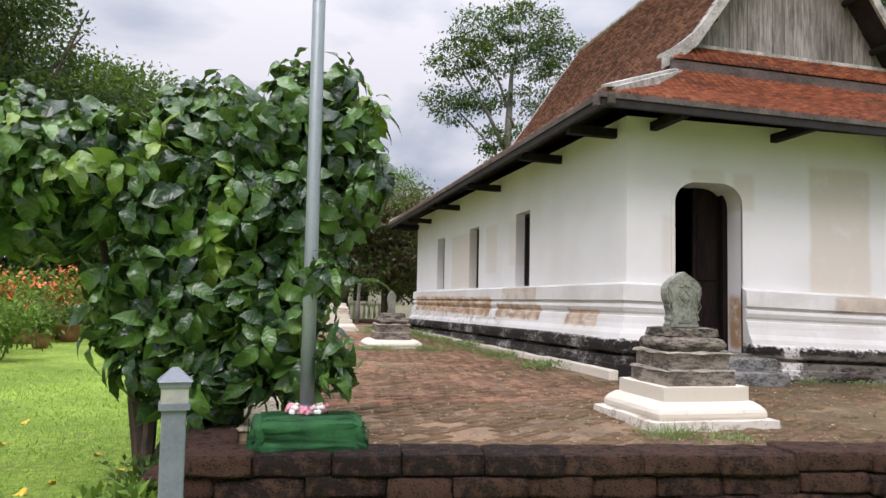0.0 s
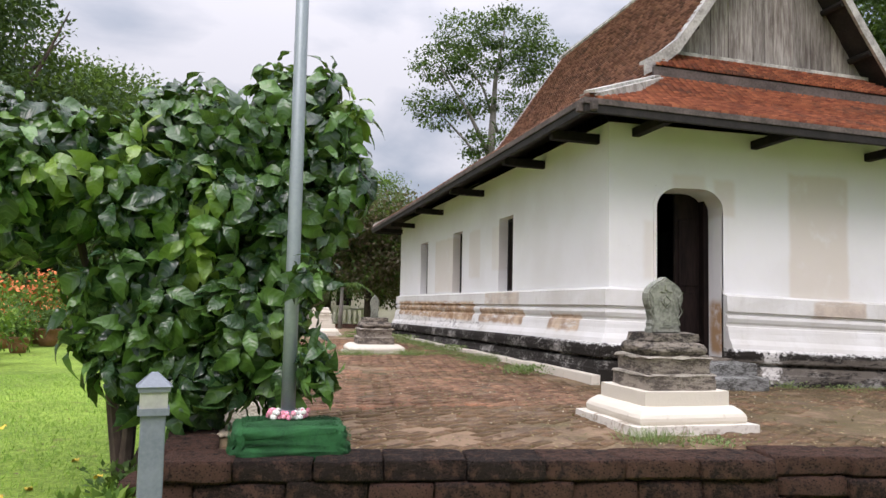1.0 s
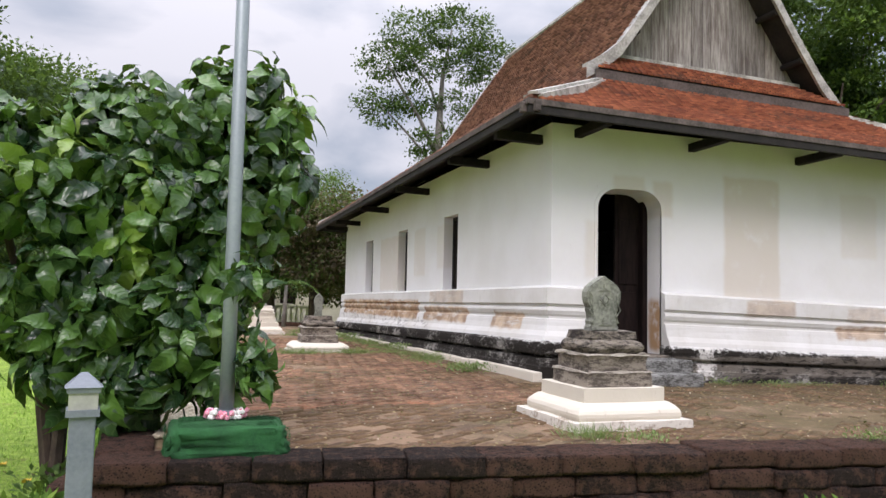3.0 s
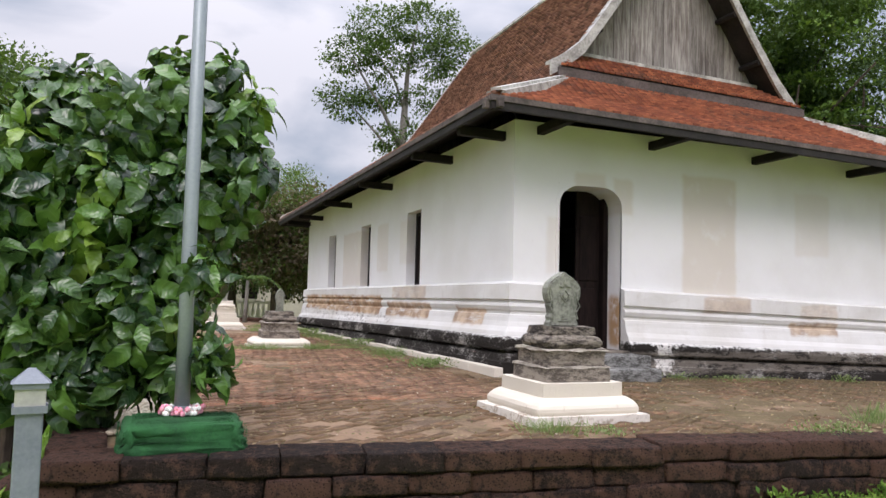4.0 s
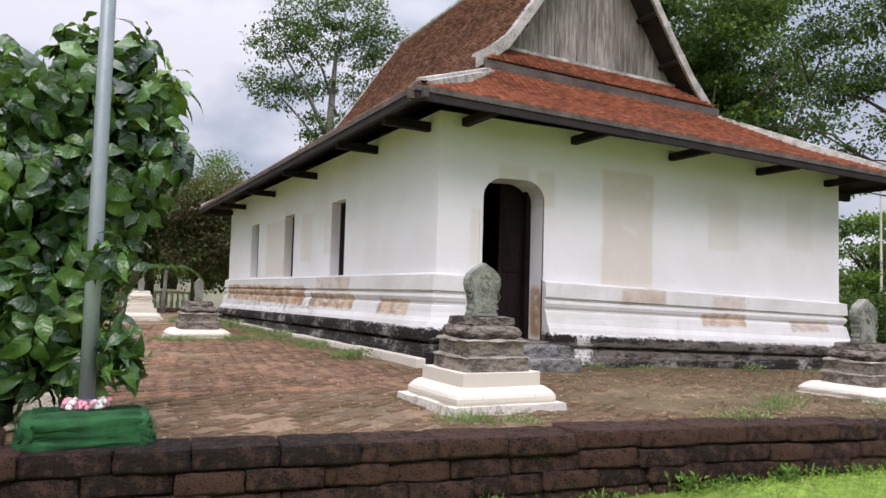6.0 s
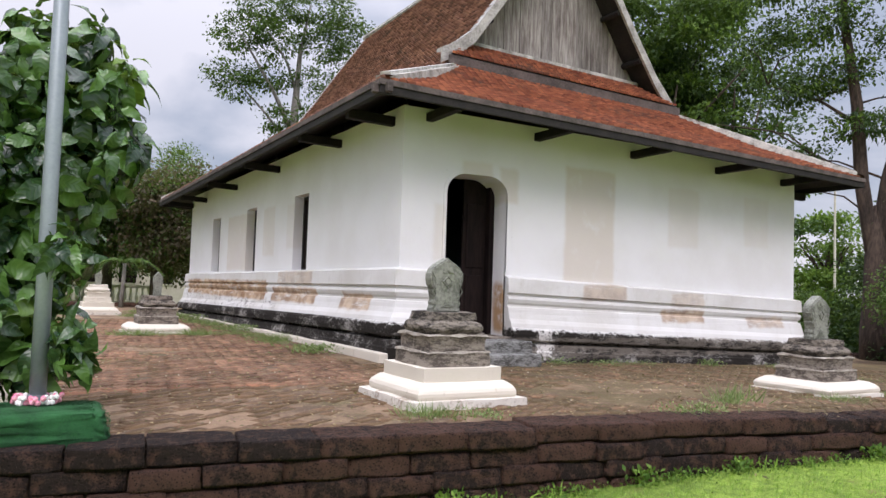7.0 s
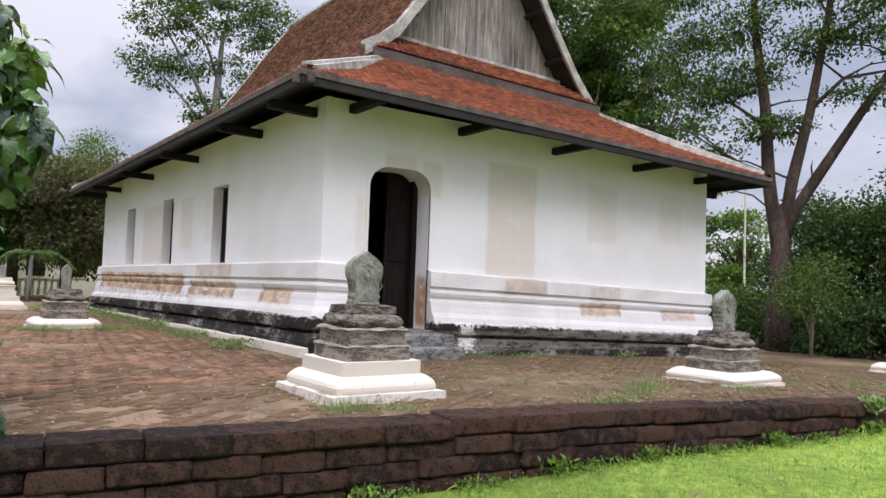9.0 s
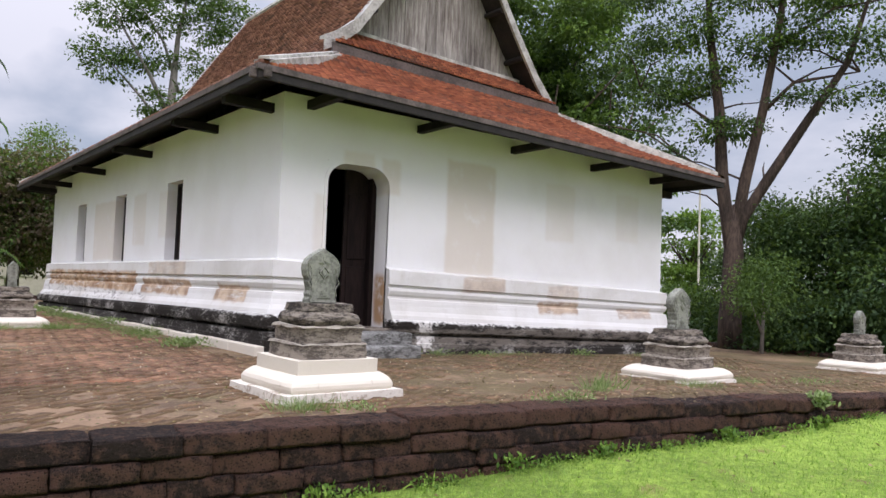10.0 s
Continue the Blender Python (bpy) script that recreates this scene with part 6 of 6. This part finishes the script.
def make_weeds():
    g = "small green weed tuft growing between the pavers"
    for x, y, r, h, n, lk in ((-1.62, -3.52, .22, .13, 420, False), (-1.35, -3.78, .2, .09, 320, True), (0.35, -4.1, .26, .1, 420, True), (0.1, -4.15, .2, .08, 260, True), (1.35, -3.6, .2, .22, 140, False), (1.1, -3.75, .15, .14, 120, False), (2.75, -3.65, .28, .1, 420, False), (3.9, -3.5, .3, .09, 380, False), (4.6, -3.9, .3, .1, 320, True),
                              (2.6, -0.6, .35, .1, 420, True), (3.3, -0.5, .25, .08, 260, True), (1.9, -0.5, .22, .12, 260, True), (4.6, -0.55, .2, .14, 220, True), (6.0, -0.6, .25, .1, 220, True), (5.4, -2.2, .4, .07, 300, False), (-3.3, 0.6, .3, .05, 260, False), (-2.4, -1.2, .3, .04, 200, False), (-4.2, -1.2, .2, .08, 200, True)):
        weed(x, y, r, h * 0.85, int(n * 0.5), g, leafy_kind=lk)
    for k in range(17):
        y = 1.0 + k * 0.68
        weed(-0.78 + 0.12 * math.sin(k * 2.3), y, 0.3, 0.09 if k % 3 else 0.15, 260, "green weeds along the chapel's kerb", leafy_kind=k % 2 == 0)
    for x, y in ((-1.55, 4.35), (-2.5, 4.3), (-3.4, 8.2), (-1.6, 10.4), (-3.3, 11.0), (-1.2, 12.6)):
        weed(x, y, 0.4, 0.13, 420, "grassy weeds beside a boundary stone")
    for k, x in enumerate((-1.9, -1.7, -1.25, -1.05, -0.6, -0.45, -0.3, -0.1, 0.2, 0.5, 0.8, 1.1, 1.5, 1.62, 2.0, 2.4, 2.7, 3.1, 3.5, 4.1)):
        weed(x, front_y(x) - 0.06, 0.12 + 0.05 * (k % 2), 0.09 if k % 4 else 0.14, 100, "broad-leaved weeds at the foot of the laterite wall", LEAF_LIGHT, lawn_z(x, front_y(x)), True)
    weed(2.75, front_y(2.75) - 0.03, 0.1, 0.16, 240, "weed sprouting from the laterite wall", WEED, -0.1, True)
    weed(-4.85, -3.9, 0.22, 0.3, 380, "broad-leaved weeds at the terrace corner", LEAF_LIGHT, lawn_z(-4.85, -3.9), True)
    weed(-4.8, -2.9, 0.25, 0.22, 380, "broad-leaved weeds below the bush", LEAF_MID, lawn_z(-4.8, -2.9), True)


def make_litter():
    r = random.Random(31)
    # fallen leaves on the lawn and the paving
    me = raw_mesh("fallen_leaf", LEAF_V * np.array((1, 1, 1.6)), LEAF_F, YELLOW, LEAF_UV)
    for x, y, s in ((-5.59, -2.91, .17), (-5.38, -1.88, .11), (-5.12, -2.45, .11), (-6.15, -1.44, .1), (-6.3, -0.3, .12), (-5.5, -2.75, .09)):
        ob = new("fallen_leaf", me)
        ob.matrix_basis = pose(x, y, lawn_z(x, y) + 0.025, r.uniform(-15, 15), r.uniform(-15, 15), r.uniform(0, 360)) @ Matrix.Diagonal((s, s, s, 1))
        tagged(ob, "yellow fallen leaf lying on the lawn", "leaf", "fallen leaves")
    brown = leaf_material("dry_leaf", (0.06, 0.035, 0.02), (0.4, 0.28, 0.16), 0.8)
    n = 14000
    x, y = rng.uniform(-4.3, 7, n), rng.uniform(-4.6, 3, n)
    k = np.array([b > front_y(a) + 0.05 and not (b > -0.3 and a > -0.6) for a, b in zip(x, y)])
    x, y = x[k], y[k]
    p = np.stack([x, y, np.array([terrace_z(a, b) + 0.012 for a, b in zip(x, y)])], 1)
    d = rng.normal(0, 1, (len(x), 3)) * np.array((1, 1, 0.12))
    ob = new("dry_litter", stamped("dry_litter", CARD_V, CARD_F, p, frames_from(d, np.tile((0, 0, 1.0), (len(x), 1)) + rng.normal(0, .15, (len(x), 3))), rng.uniform(0.012, 0.045, len(x)), brown))
    tagged(ob, "scattered dry leaf litter on the terrace", "leaf litter", kind="stuff")
    n = 1100
    x, y = rng.uniform(-8.5, 7.5, n), rng.uniform(-7.2, 3.0, n)
    k = np.array([b < front_y(a) - 0.05 or a < LEFT_X - 0.3 for a, b in zip(x, y)])
    x, y = x[k], y[k]
    p = np.stack([x, y, np.array([lawn_z(a, b) + 0.02 for a, b in zip(x, y)])], 1)
    d = rng.normal(0, 1, (len(x), 3)) * np.array((1, 1, 0.3))
    ob = new("lawn_litter", stamped("lawn_litter", CARD_V, CARD_F, p, frames_from(d, np.tile((0, 0, 1.0), (len(x), 1)) + rng.normal(0, .3, (len(x), 3))), rng.uniform(0.02, 0.06, len(x)), brown))
    tagged(ob, "small brown fallen leaves scattered on the lawn", "leaf litter", kind="stuff")
    # small stones
    bm = bmesh.new()
    bmesh.ops.create_icosphere(bm, subdivisions=1, radius=1)
    for v in bm.verts:
        v.co *= r.uniform(0.75, 1.1)
    sv = np.array([v.co[:] for v in bm.verts])
    bm.verts.ensure_lookup_table()
    sf = np.array([[v.index for v in f.verts] for f in bm.faces])
    bm.free()
    def strew(name, x, y, lo, hi, mat, label, cat):
        m = len(x)
        p = np.stack([x, y, np.array([terrace_z(a, b) for a, b in zip(x, y)]) + 0.004], 1)
        d = rng.normal(0, 1, (m, 3)) * np.array((1, 1, .1))
        tagged(new(name, stamped(name, sv * np.array((1, 1, .6)), sf, p, frames_from(d, np.tile((0, 0, 1.0), (m, 1))), rng.uniform(lo, hi, m), mat)), label, cat, kind="stuff")
    n = 3400
    strew("gravel", rng.uniform(-4.40, -3.93, n) + 0.05 * rng.normal(0, 1, n), rng.uniform(-3.1, -0.3, n), 0.01, 0.024, GRAVEL, "strip of pale gravel beside the turf block", "gravel")
    n = 420
    x, y = rng.uniform(-4.2, 6, n), rng.uniform(-4.2, 3, n)
    k = np.array([b > front_y(a) + 0.1 and not (b > -0.4 and a > -0.7) for a, b in zip(x, y)])
    strew("pebbles", x[k], y[k], 0.005, 0.012, GRAVEL, "small pale stones scattered over the terrace", "stones")


def make_pavers():
    """Worn bricks that show through the earth: the near ones as pieces, the rest joined."""
    floor = bpy.data.objects["terrace_paving"]
    L, W, H = 0.205, 0.098, 0.05
    v = np.array([(sx * L / 2, sy * W / 2, sz) for sz in (0, -H) for sx, sy in ((-1, -1), (1, -1), (1, 1), (-1, 1))])
    v[:4, :2] *= np.array((0.965, 0.94))
    v = np.vstack([v[:4], v[4:] * 1.0])
    f = np.array([(0, 1, 2, 3), (0, 4, 5, 1), (1, 5, 6, 2), (2, 6, 7, 3), (3, 7, 4, 0)])
    lone = raw_mesh("paving_brick", v, f, PAVER)
    ang = radians(37)
    ca, sa = math.cos(ang), math.sin(ang)
    spots = []
    for i in range(-60, 90):
        for j in range(-130, 130):
            u, w = i * 0.22 + (0.11 if j % 2 else 0), j * 0.108
            x, y = u * ca - w * sa, u * sa + w * ca
            if not (LEFT_X + 0.15 < x < 7.8 and front_y(x) + 0.30 < y < 9.0):
                continue
            if (x > -0.75 and y > -0.35) or (y > 1 and x < -4.2):
                continue
            spots.append((x, y))
    spots = np.array(spots)
    n = len(spots)
    cover = np.array([noise.noise(Vector((x * 0.5, y * 0.5, 3.0))) + 0.6 * noise.noise(Vector((x * 1.7, y * 1.7, 8.0))) for x, y in spots])
    z = np.array([terrace_z(x, y) for x, y in spots]) + 0.0 - 0.018 * np.clip(cover + 0.3, -0.5, 1.2) + rng.normal(0, 0.0035, n)
    tilt = rng.normal(0, 0.022, (n, 2))
    turn = ang + rng.normal(0, 0.06, n)
    d = np.stack([-np.sin(turn), np.cos(turn), tilt[:, 0]], 1)
    up = np.stack([tilt[:, 1], tilt[:, 0] * 0, np.ones(n)], 1)
    ax = frames_from(d, up)
    p = np.stack([spots[:, 0], spots[:, 1], z], 1)
    near = np.argsort(np.hypot(spots[:, 0] + 2.7, (spots[:, 1] + 3.4) * 1.3))[:290]
    for i in near:
        m = Matrix(ax[i].tolist()).to_4x4()
        m.translation = Vector(p[i])
        ob = new("paving_brick", lone)
        ob.matrix_basis = m
        ob.parent = floor
    keep = np.ones(n, bool)
    keep[near] = False
    me = stamped("paving_bricks", v, f, p[keep], ax[keep], np.ones(keep.sum()), PAVER)
    tagged(part("paving_bricks", me, PAVER, floor, "worn red paving bricks half under earth"), kind="stuff")


make_garden()
make_far_house()
make_grass()
make_weeds()
make_litter()
make_pavers()
